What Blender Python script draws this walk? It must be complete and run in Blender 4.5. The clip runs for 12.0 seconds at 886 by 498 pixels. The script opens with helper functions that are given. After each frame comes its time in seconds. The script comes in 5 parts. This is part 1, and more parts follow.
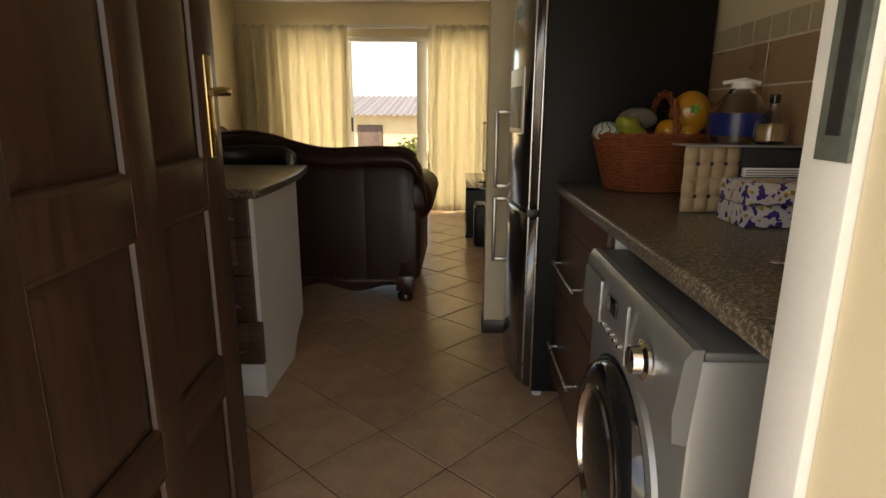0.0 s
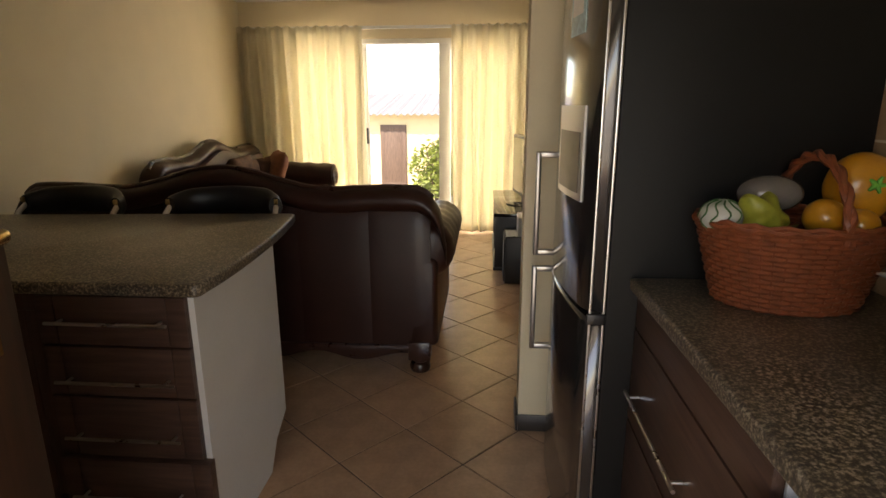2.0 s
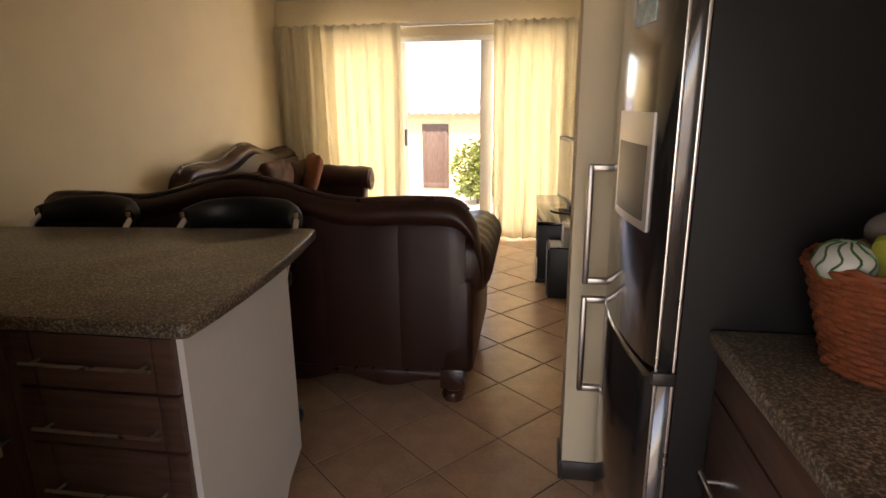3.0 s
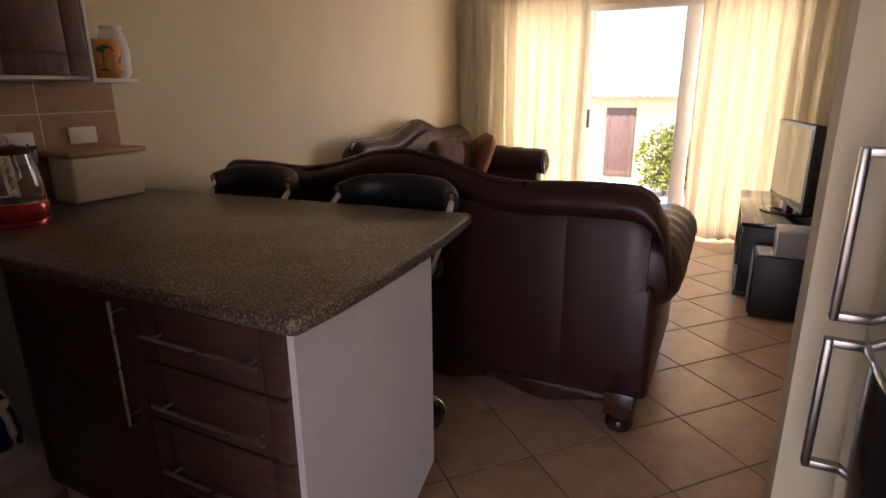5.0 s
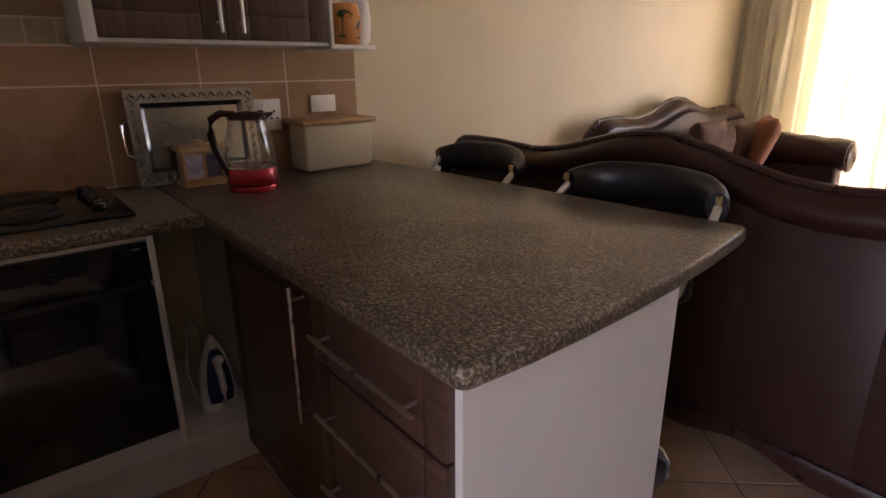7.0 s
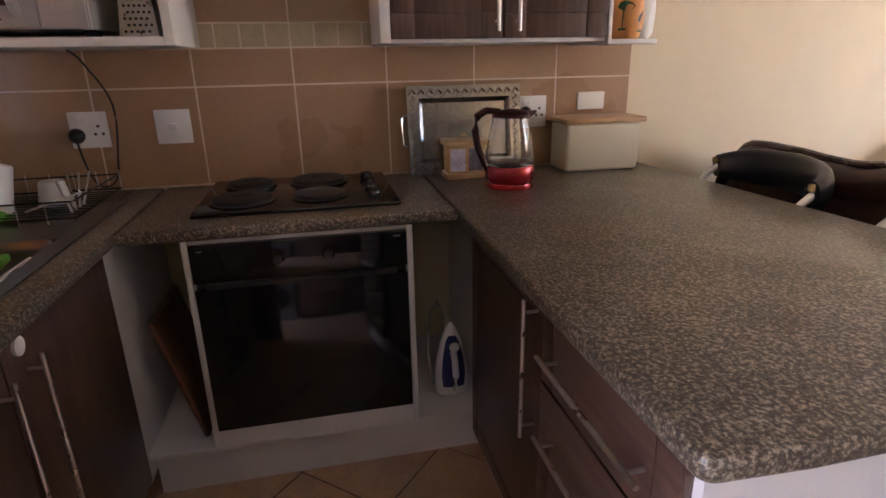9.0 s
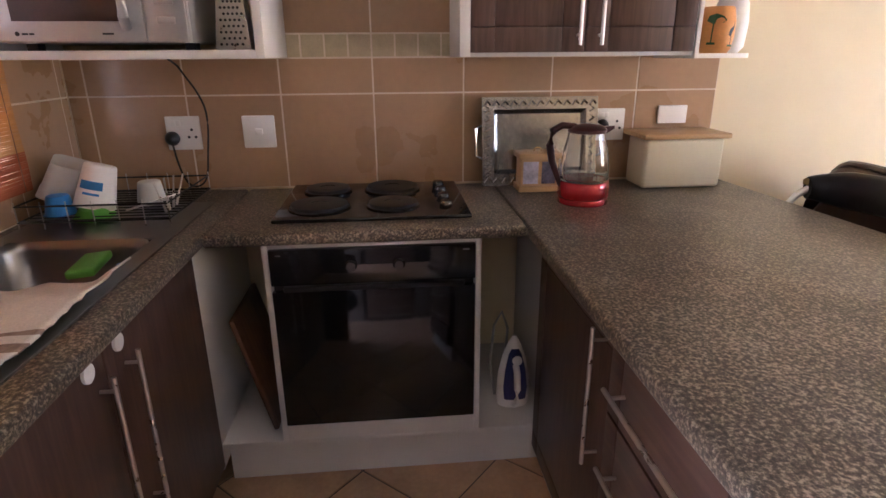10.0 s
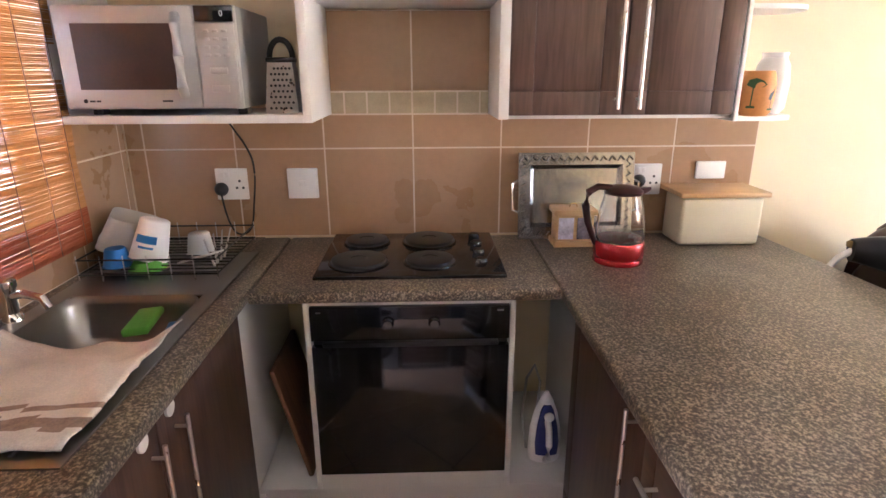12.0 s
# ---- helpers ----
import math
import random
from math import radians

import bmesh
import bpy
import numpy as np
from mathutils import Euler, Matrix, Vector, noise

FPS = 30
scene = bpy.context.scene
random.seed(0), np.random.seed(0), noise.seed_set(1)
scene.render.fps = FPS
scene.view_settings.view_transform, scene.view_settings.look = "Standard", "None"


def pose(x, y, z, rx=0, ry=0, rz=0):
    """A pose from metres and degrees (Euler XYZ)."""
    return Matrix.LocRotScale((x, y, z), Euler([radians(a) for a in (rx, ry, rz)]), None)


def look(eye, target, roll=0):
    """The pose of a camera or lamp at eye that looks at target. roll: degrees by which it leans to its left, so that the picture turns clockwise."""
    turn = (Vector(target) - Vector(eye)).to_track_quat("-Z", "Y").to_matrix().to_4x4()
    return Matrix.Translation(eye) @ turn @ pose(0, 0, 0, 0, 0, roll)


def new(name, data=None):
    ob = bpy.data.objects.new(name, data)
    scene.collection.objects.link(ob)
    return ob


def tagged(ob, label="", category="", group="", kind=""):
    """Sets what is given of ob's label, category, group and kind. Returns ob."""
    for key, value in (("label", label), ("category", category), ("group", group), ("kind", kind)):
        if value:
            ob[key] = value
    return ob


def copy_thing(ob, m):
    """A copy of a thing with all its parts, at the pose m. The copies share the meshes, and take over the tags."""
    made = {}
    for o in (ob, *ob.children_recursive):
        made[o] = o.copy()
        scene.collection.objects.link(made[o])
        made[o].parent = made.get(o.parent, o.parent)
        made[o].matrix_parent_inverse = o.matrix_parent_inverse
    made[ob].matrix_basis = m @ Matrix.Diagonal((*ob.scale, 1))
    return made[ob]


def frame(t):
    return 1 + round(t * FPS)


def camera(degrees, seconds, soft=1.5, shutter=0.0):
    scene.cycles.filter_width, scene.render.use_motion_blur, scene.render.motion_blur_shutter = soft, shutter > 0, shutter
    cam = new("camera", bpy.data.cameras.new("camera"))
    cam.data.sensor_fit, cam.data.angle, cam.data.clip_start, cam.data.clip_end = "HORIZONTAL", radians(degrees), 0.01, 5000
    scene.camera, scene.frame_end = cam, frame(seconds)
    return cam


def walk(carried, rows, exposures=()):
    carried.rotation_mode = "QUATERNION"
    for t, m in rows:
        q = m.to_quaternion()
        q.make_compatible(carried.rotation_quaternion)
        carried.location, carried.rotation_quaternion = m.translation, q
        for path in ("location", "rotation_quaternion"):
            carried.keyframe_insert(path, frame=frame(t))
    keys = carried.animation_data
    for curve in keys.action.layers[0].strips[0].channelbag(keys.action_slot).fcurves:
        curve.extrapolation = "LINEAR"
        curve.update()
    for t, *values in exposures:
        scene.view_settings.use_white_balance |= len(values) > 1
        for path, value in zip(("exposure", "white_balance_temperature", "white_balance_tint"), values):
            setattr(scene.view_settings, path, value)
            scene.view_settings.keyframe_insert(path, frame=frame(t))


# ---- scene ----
cam = camera(76.5, 12.0)
PATH = [
    (0, (0.117, 0.286, 1.196), (0.058, 2.227, 0.72), 0.3),
    (0.5, (0.122, 0.476, 1.236), (0.009, 2.412, 0.749), 0.2),
    (1, (0.113, 0.651, 1.247), (-0.021, 2.584, 0.754), 0.2),
    (1.5, (0.108, 0.882, 1.292), (-0.04, 2.814, 0.795), 0.0),
    (2, (0.106, 1.039, 1.37), (-0.046, 2.97, 0.87), -0.2),
    (2.5, (0.104, 1.195, 1.401), (-0.079, 3.122, 0.898), -0.4),
    (3, (0.108, 1.323, 1.39), (-0.192, 3.235, 0.885), -0.6),
    (3.2, (0.114, 1.364, 1.381), (-0.249, 3.264, 0.875), -0.7),
    (4.8, (0.057, 1.619, 1.322), (-0.755, 3.365, 0.781), -0.5),
    (5, (0.04, 1.662, 1.326), (-0.827, 3.378, 0.776), -0.5),
    (5.5, (0.0, 1.763, 1.321), (-1.02, 3.388, 0.754), -0.4),
    (6, (-0.042, 1.842, 1.313), (-1.201, 3.362, 0.726), -0.4),
    (6.5, (-0.092, 1.93, 1.317), (-1.431, 3.281, 0.7), -0.7),
    (7, (-0.158, 1.985, 1.291), (-1.644, 3.174, 0.675), -0.5),
    (7.5, (-0.213, 2.022, 1.294), (-1.838, 3.004, 0.663), -0.7),
    (7.7, (-0.213, 2.035, 1.312), (-1.88, 2.928, 0.661), -0.9),
    (9.3, (-0.239, 2.039, 1.325), (-2.106, 2.355, 0.683), -0.8),
    (9.5, (-0.241, 2.035, 1.342), (-2.113, 2.303, 0.693), -0.6),
    (10, (-0.242, 2.026, 1.375), (-2.124, 2.201, 0.721), -0.4),
    (10.5, (-0.242, 2.023, 1.411), (-2.129, 2.121, 0.754), -0.3),
    (11, (-0.247, 2.022, 1.435), (-2.138, 2.08, 0.785), -0.3),
    (11.5, (-0.246, 2.022, 1.48), (-2.14, 2.078, 0.839), -0.3),
    (12, (-0.248, 2.017, 1.513), (-2.156, 2.078, 0.914), -0.2),
]
EXPOSURES = [(0, 1.5, 8300, 15), (1.5, 1.95, 7800, 16), (3, 2.3, 7700, 26), (5, 2.4, 6800, 36), (6, 2.6, 6600, 35), (7.5, 3.3, 6300, 34), (9.5, 4.4, 5800, 32), (10.5, 4.88, 5700, 30), (11, 4.9, 5650, 28), (12, 5.4, 5700, 27)]
walk(cam, [(t, look(eye, target, roll)) for t, eye, target, roll in PATH], EXPOSURES)

# ---- world and light ----
world = bpy.data.worlds.new("sky")
scene.world = world
world.use_nodes = True
wn = world.node_tree
sky = wn.nodes.new("ShaderNodeTexSky")
sky.sky_type, sky.sun_disc = "NISHITA", False
sky.sun_elevation, sky.sun_rotation = radians(52), radians(205)
wn.links.new(sky.outputs[0], wn.nodes["Background"].inputs[0])
wn.nodes["Background"].inputs[1].default_value = 0.15
sun = new("sun", bpy.data.lights.new("sun", "SUN"))
sun.data.energy, sun.data.angle, sun.data.color = 3.2, radians(0.5), (1, 0.95, 0.86)
# the sun stands behind the entrance, a little to the left
sun.matrix_world = look((-2.4, -5.0, 7.2), (0, 0, 0))


def area(name, eye, target, w, h, power, color):
    lamp = new(name, bpy.data.lights.new(name, "AREA"))
    lamp.data.shape, lamp.data.size, lamp.data.size_y = "RECTANGLE", w, h
    lamp.data.energy, lamp.data.color = power, color
    lamp.matrix_world = look(eye, target)
    return lamp


area("entrance_daylight", (-0.02, -1.3, 1.25), (-0.02, 3, 1.0), 1.2, 1.8, 0.8, (0.86, 0.93, 1.0))
area("window_daylight", (-1.45, 0.62, 1.55), (-1.45, 3, 1.2), 0.95, 0.95, 0.5, (1, 0.96, 0.9))
area("sliding_door_daylight", (-1.64, 7.32, 1.0), (-1.64, 3, 0.9), 0.70, 1.8, 15, (1, 0.98, 0.92))
area("sliding_door_daylight", (0.08, 7.32, 1.0), (0.08, 3, 0.9), 0.62, 1.8, 12.5, (1, 0.98, 0.92))


# ---- materials ----
def mat(name, color, rough=0.5, metal=0.0, var=0.12, scale=8.0, fine=120.0, bump=0.03, coat=0.0, stretch=(1, 1, 1), rvar=0.1, spec=0.5, obj_var=0.0):
    m = bpy.data.materials.new(name)
    m.use_nodes = True
    nt = m.node_tree
    b = nt.nodes["Principled BSDF"]
    N, L = nt.nodes.new, nt.links.new
    tc, mp = N("ShaderNodeTexCoord"), N("ShaderNodeMapping")
    mp.inputs["Scale"].default_value = stretch
    L(tc.outputs["Object"], mp.inputs[0])
    n1, n2 = N("ShaderNodeTexNoise"), N("ShaderNodeTexNoise")
    for n, s in ((n1, scale), (n2, fine)):
        n.inputs["Scale"].default_value, n.inputs["Detail"].default_value = s, 4
        L(mp.outputs[0], n.inputs["Vector"])
    mix = N("ShaderNodeMath")
    mix.operation = "ADD"
    L(n1.outputs[0], mix.inputs[0])
    half = N("ShaderNodeMath")
    half.operation = "MULTIPLY"
    half.inputs[1].default_value = 0.6
    L(n2.outputs[0], half.inputs[0])
    L(half.outputs[0], mix.inputs[1])
    last = mix
    if obj_var:
        oi, om = N("ShaderNodeObjectInfo"), N("ShaderNodeMath")
        om.operation = "MULTIPLY_ADD"
        om.inputs[1].default_value = obj_var
        L(oi.outputs["Random"], om.inputs[0])
        L(mix.outputs[0], om.inputs[2])
        last = om
    r = N("ShaderNodeMapRange")
    r.inputs[1].default_value, r.inputs[2].default_value = 0.45, 1.15 + obj_var
    r.inputs[3].default_value, r.inputs[4].default_value = 1 - var, 1 + var
    L(last.outputs[0], r.inputs[0])
    mul = N("ShaderNodeVectorMath")
    mul.operation = "MULTIPLY"
    mul.inputs[0].default_value = color
    L(r.outputs[0], mul.inputs[1])
    L(mul.outputs[0], b.inputs["Base Color"])
    rr = N("ShaderNodeMapRange")
    rr.inputs[3].default_value, rr.inputs[4].default_value = max(0.02, rough - rvar * rough), min(1, rough + rvar * rough)
    L(n1.outputs[0], rr.inputs[0])
    L(rr.outputs[0], b.inputs["Roughness"])
    b.inputs["Metallic"].default_value = metal
    b.inputs["Specular IOR Level"].default_value = spec
    b.inputs["Coat Weight"].default_value = coat
    b.inputs["Coat Roughness"].default_value = 0.15
    if bump:
        bp = N("ShaderNodeBump")
        bp.inputs["Strength"].default_value, bp.inputs["Distance"].default_value = bump * 5, 0.002
        L(mix.outputs[0], bp.inputs["Height"])
        L(bp.outputs[0], b.inputs["Normal"])
    return m


def granite(name, dark, mid, light):
    m = mat(name, mid, 0.32, bump=0.01, coat=0.12)
    nt = m.node_tree
    N, L = nt.nodes.new, nt.links.new
    tc, v, n, ramp = N("ShaderNodeTexCoord"), N("ShaderNodeTexNoise"), N("ShaderNodeTexNoise"), N("ShaderNodeValToRGB")
    v.inputs["Scale"].default_value, v.inputs["Detail"].default_value, v.inputs["Roughness"].default_value = 150, 3, 0.68
    n.inputs["Scale"].default_value, n.inputs["Detail"].default_value = 6, 3
    L(tc.outputs["Object"], v.inputs["Vector"])
    L(tc.outputs["Object"], n.inputs["Vector"])
    e = ramp.color_ramp.elements
    e[0].position, e[0].color = 0.36, (*dark, 1)
    e[1].position, e[1].color = 0.66, (*light, 1)
    c = ramp.color_ramp.elements.new(0.5)
    c.color = (*mid, 1)
    add = N("ShaderNodeMath")
    add.operation = "MULTIPLY_ADD"
    add.inputs[1].default_value = 0.15
    L(n.outputs[0], add.inputs[0])
    off = N("ShaderNodeMath")
    off.operation = "SUBTRACT"
    off.inputs[1].default_value = 0.075
    L(v.outputs[0], off.inputs[0])
    L(off.outputs[0], add.inputs[2])
    L(add.outputs[0], ramp.inputs[0])
    L(ramp.outputs[0], nt.nodes["Principled BSDF"].inputs["Base Color"])
    return m


def woodgrain(name, a, b, rough=0.4, axis="Z", scale=1.0, coat=0.1):
    st = {"X": (1.2, 14, 14), "Y": (14, 1.2, 14), "Z": (14, 14, 1.2)}[axis]
    m = mat(name, a, rough, bump=0.015, coat=coat, stretch=tuple(s * scale for s in st), scale=2.0, fine=14)
    nt = m.node_tree
    N, L = nt.nodes.new, nt.links.new
    mp = [n for n in nt.nodes if n.type == "MAPPING"][0]
    n, ramp = N("ShaderNodeTexNoise"), N("ShaderNodeValToRGB")
    n.inputs["Scale"].default_value, n.inputs["Detail"].default_value, n.inputs["Distortion"].default_value = 4, 6, 0.6
    L(mp.outputs[0], n.inputs["Vector"])
    e = ramp.color_ramp.elements
    e[0].position, e[0].color = 0.35, (*a, 1)
    e[1].position, e[1].color = 0.68, (*b, 1)
    L(n.outputs[0], ramp.inputs[0])
    L(ramp.outputs[0], nt.nodes["Principled BSDF"].inputs["Base Color"])
    return m


def sheer(name, color, amount, rough=0.9):
    """Cloth or bamboo that lets part of the light through."""
    m = mat(name, color, rough, var=0.08, scale=5, fine=300, bump=0.02, spec=0.2)
    nt = m.node_tree
    b, out = nt.nodes["Principled BSDF"], nt.nodes["Material Output"]
    t, mx = nt.nodes.new("ShaderNodeBsdfTranslucent"), nt.nodes.new("ShaderNodeMixShader")
    t.inputs[0].default_value = (*color, 1)
    mx.inputs[0].default_value = amount
    nt.links.new(b.outputs[0], mx.inputs[1])
    nt.links.new(t.outputs[0], mx.inputs[2])
    nt.links.new(mx.outputs[0], out.inputs[0])
    return m


def glass(name, tint=(1, 1, 1), rough=0.0, ior=1.45):
    m = bpy.data.materials.new(name)
    m.use_nodes = True
    b = m.node_tree.nodes["Principled BSDF"]
    b.inputs["Base Color"].default_value = (*tint, 1)
    b.inputs["Roughness"].default_value, b.inputs["IOR"].default_value = rough, ior
    b.inputs["Transmission Weight"].default_value = 1
    return m


M_WALL = mat("cream_paint", (0.75, 0.65, 0.45), 0.75, var=0.05, scale=3, fine=180, bump=0.02)
M_CEIL = mat("ceiling_paint", (0.78, 0.75, 0.68), 0.85, var=0.04, scale=3, bump=0.01)
M_WHITE = mat("white_melamine", (0.78, 0.77, 0.74), 0.4, var=0.05, scale=5, bump=0.006)
M_FRAMEW = mat("white_enamel", (0.76, 0.76, 0.72), 0.4, var=0.06, scale=6, bump=0.01)
M_GROUT = mat("grout", (0.10, 0.075, 0.055), 0.9, var=0.2, scale=20, bump=0.04)
M_GROUTL = mat("pale_grout", (0.72, 0.62, 0.50), 0.8, var=0.12, scale=20, bump=0.03)
M_FLOOR = mat("floor_tile", (0.50, 0.325, 0.205), 0.22, var=0.28, scale=9, fine=60, bump=0.018, rvar=0.3, obj_var=0.25)
M_TILE = mat("wall_tile", (0.41, 0.26, 0.15), 0.28, var=0.12, scale=4, fine=45, bump=0.004, obj_var=0.2)
M_ACCENT = mat("accent_tile", (0.50, 0.42, 0.27), 0.35, var=0.16, scale=30, fine=160, bump=0.03, obj_var=0.2)
M_TOP = granite("granite_laminate", (0.036, 0.028, 0.021), (0.105, 0.083, 0.058), (0.40, 0.335, 0.245))
M_WOOD = woodgrain("walnut_front", (0.072, 0.038, 0.027), (0.122, 0.068, 0.048), 0.38, "Z")
M_WOODH = woodgrain("walnut_drawer", (0.072, 0.038, 0.027), (0.122, 0.068, 0.048), 0.38, "X")
M_WOODY = woodgrain("walnut_drawer_side", (0.072, 0.038, 0.027), (0.122, 0.068, 0.048), 0.38, "Y")
M_DOOR = woodgrain("dark_meranti", (0.026, 0.0115, 0.006), (0.050, 0.022, 0.011), 0.44, "Z", coat=0.12)
M_PINE = woodgrain("light_wood", (0.50, 0.30, 0.13), (0.62, 0.40, 0.19), 0.45, "Y")
M_STEEL = mat("brushed_steel", (0.62, 0.60, 0.57), 0.28, 1.0, var=0.06, scale=30, bump=0)
M_FHANDLE = mat("dark_steel", (0.36, 0.34, 0.31), 0.3, 1.0, var=0.1, scale=20, bump=0.01)
M_ARM = mat("satin_aluminium", (0.82, 0.81, 0.78), 0.38, 0.7, var=0.08, bump=0.01)
M_CHROME = mat("chrome", (0.80, 0.80, 0.80), 0.10, 1.0, var=0.04, bump=0)
M_BRASS = mat("brass", (0.62, 0.42, 0.16), 0.25, 1.0, var=0.15, scale=20, bump=0.01)
M_BLACKG = mat("black_gloss", (0.010, 0.010, 0.011), 0.08, var=0.2, bump=0, spec=0.6)
M_BLACK = mat("black_plastic", (0.014, 0.013, 0.013), 0.4, var=0.2, bump=0.02)
M_FRIDGE = mat("black_fridge_side", (0.010, 0.0097, 0.0094), 0.5, spec=0.17, var=0.12, scale=4, fine=400, bump=0.02)
M_FRIDGED = mat("black_fridge_door", (0.022, 0.021, 0.021), 0.14, 0.0, var=0.15, scale=4, bump=0.0, coat=0.8, spec=0.7)
M_LEATHER = mat("oxblood_leather", (0.034, 0.0115, 0.0075), 0.40, spec=0.32, var=0.25, scale=6, fine=140, bump=0.09, coat=0.1)
M_LEATHERB = mat("black_leather", (0.012, 0.011, 0.012), 0.38, var=0.25, scale=8, fine=160, bump=0.06)
M_CARVED = mat("dark_carved_wood", (0.040, 0.014, 0.009), 0.28, var=0.25, scale=15, fine=80, bump=0.04, coat=0.3)
M_CUSH = mat("brown_upholstery", (0.10, 0.055, 0.036), 0.85, spec=0.2, var=0.45, scale=24, fine=160, bump=0.08)
M_RUST = mat("rust_cushion", (0.20, 0.07, 0.028), 0.8, var=0.25, scale=30, fine=200, bump=0.08)
M_CURTAIN = sheer("cream_curtain", (0.80, 0.75, 0.60), 0.40)
M_SILVER = mat("silver_paint", (0.50, 0.495, 0.48), 0.33, 0.4, var=0.06, scale=6, bump=0.006)
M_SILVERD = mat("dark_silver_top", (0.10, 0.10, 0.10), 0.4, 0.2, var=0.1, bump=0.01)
M_PLASTICW = mat("white_plastic", (0.80, 0.79, 0.76), 0.3, var=0.04, bump=0.004)
M_GREYP = mat("grey_plastic", (0.33, 0.33, 0.32), 0.35, var=0.06, bump=0.006)
M_SLATE = mat("skirting_tile", (0.040, 0.034, 0.030), 0.35, var=0.25, scale=14, bump=0.03)
M_GLASS = glass("clear_glass")
M_WICKER = mat("red_brown_wicker", (0.21, 0.055, 0.020), 0.5, var=0.4, scale=40, fine=260, bump=0.05)
M_BAMBOO = sheer("orange_bamboo", (0.50, 0.27, 0.10), 0.35, 0.55)
M_SINK = mat("sink_steel", (0.30, 0.295, 0.28), 0.3, 1.0, var=0.06, scale=8, bump=0)
M_MWWIN = mat("smoked_window", (0.075, 0.042, 0.032), 0.42, var=0.2, scale=12, bump=0)
M_BAMBOOR = sheer("red_bamboo", (0.36, 0.10, 0.04), 0.25, 0.55)
M_WM = mat("washer_silver", (0.27, 0.27, 0.262), 0.35, 0.5, var=0.06, scale=6, bump=0.006)


# ---- mesh helpers ----
BASE = {}


def thing(name, base, label, category, group="", m=None):
    """An empty at the base of a thing; its parts are given in world metres, or in its own where m is given."""
    ob = new(name)
    ob.empty_display_size = 0.05
    ob.matrix_world = m if m else Matrix.Translation(base)
    BASE[ob] = Vector((0, 0, 0)) if m else Vector(base)
    return tagged(ob, label, category, group)


def mesh_of(bm, name, material, smooth=None):
    me = bpy.data.meshes.new(name)
    bmesh.ops.recalc_face_normals(bm, faces=bm.faces)
    bm.to_mesh(me)
    bm.free()
    for mt in material if isinstance(material, (list, tuple)) else (material,):
        me.materials.append(mt)
    if smooth is not None:
        me.shade_smooth()
        me.set_sharp_from_angle(angle=radians(smooth))
    return me


def part(name, bm, material, parent, label="", smooth=40):
    base = BASE[parent]
    bmesh.ops.translate(bm, verts=bm.verts, vec=-base)
    ob = new(name, mesh_of(bm, name, material, smooth))
    ob.parent = parent
    BASE[ob] = base
    return tagged(ob, label)


def solid(name, bm, material, label, category, group="", kind="", smooth=40, base=None):
    """A top-level thing that is one mesh."""
    if base is None:
        lo = [min(v.co[i] for v in bm.verts) for i in range(3)]
        hi = [max(v.co[i] for v in bm.verts) for i in range(3)]
        base = ((lo[0] + hi[0]) / 2, (lo[1] + hi[1]) / 2, lo[2])
    bmesh.ops.translate(bm, verts=bm.verts, vec=-Vector(base))
    ob = new(name, mesh_of(bm, name, material, smooth))
    ob.location = base
    BASE[ob] = Vector(base)
    return tagged(ob, label, category, group, kind)


def box(x0, x1, y0, y1, z0, z1, b=0.0, bm=None, seg=2):
    out = bm if bm else bmesh.new()
    t = bmesh.new() if b else out
    c = Matrix.Translation(((x0 + x1) / 2, (y0 + y1) / 2, (z0 + z1) / 2)) @ Matrix.Diagonal((abs(x1 - x0), abs(y1 - y0), abs(z1 - z0), 1))
    bmesh.ops.create_cube(t, size=1, matrix=c)
    if b:
        bmesh.ops.bevel(t, geom=t.edges[:], offset=b, segments=seg, profile=0.5, affect="EDGES")
        me = bpy.data.meshes.new("tmp")
        t.to_mesh(me)
        t.free()
        out.from_mesh(me)
        bpy.data.meshes.remove(me)
    return out


def tube(points, r, bm=None, n=8, closed=False):
    out = bm if bm else bmesh.new()
    pts = [Vector(p) for p in points]
    rings, k = [], len(pts)
    up = Vector((0, 0, 1))
    for i, p in enumerate(pts):
        a = pts[(i - 1) % k] if closed or i else pts[0]
        c = pts[(i + 1) % k] if closed or i < k - 1 else pts[-1]
        d = (c - a).normalized()
        s = d.cross(up)
        if s.length < 0.05:
            s = d.cross(Vector((0, 1, 0)))
        s.normalize()
        w = s.cross(d)
        rr = r[i] if isinstance(r, (list, tuple)) else r
        rings.append([out.verts.new(p + rr * (math.cos(2 * math.pi * j / n) * s + math.sin(2 * math.pi * j / n) * w)) for j in range(n)])
    for i in range(k if closed else k - 1):
        a, c = rings[i], rings[(i + 1) % k]
        for j in range(n):
            out.faces.new((a[j], a[(j + 1) % n], c[(j + 1) % n], c[j]))
    if not closed:
        out.faces.new(rings[0][::-1])
        out.faces.new(rings[-1])
    return out


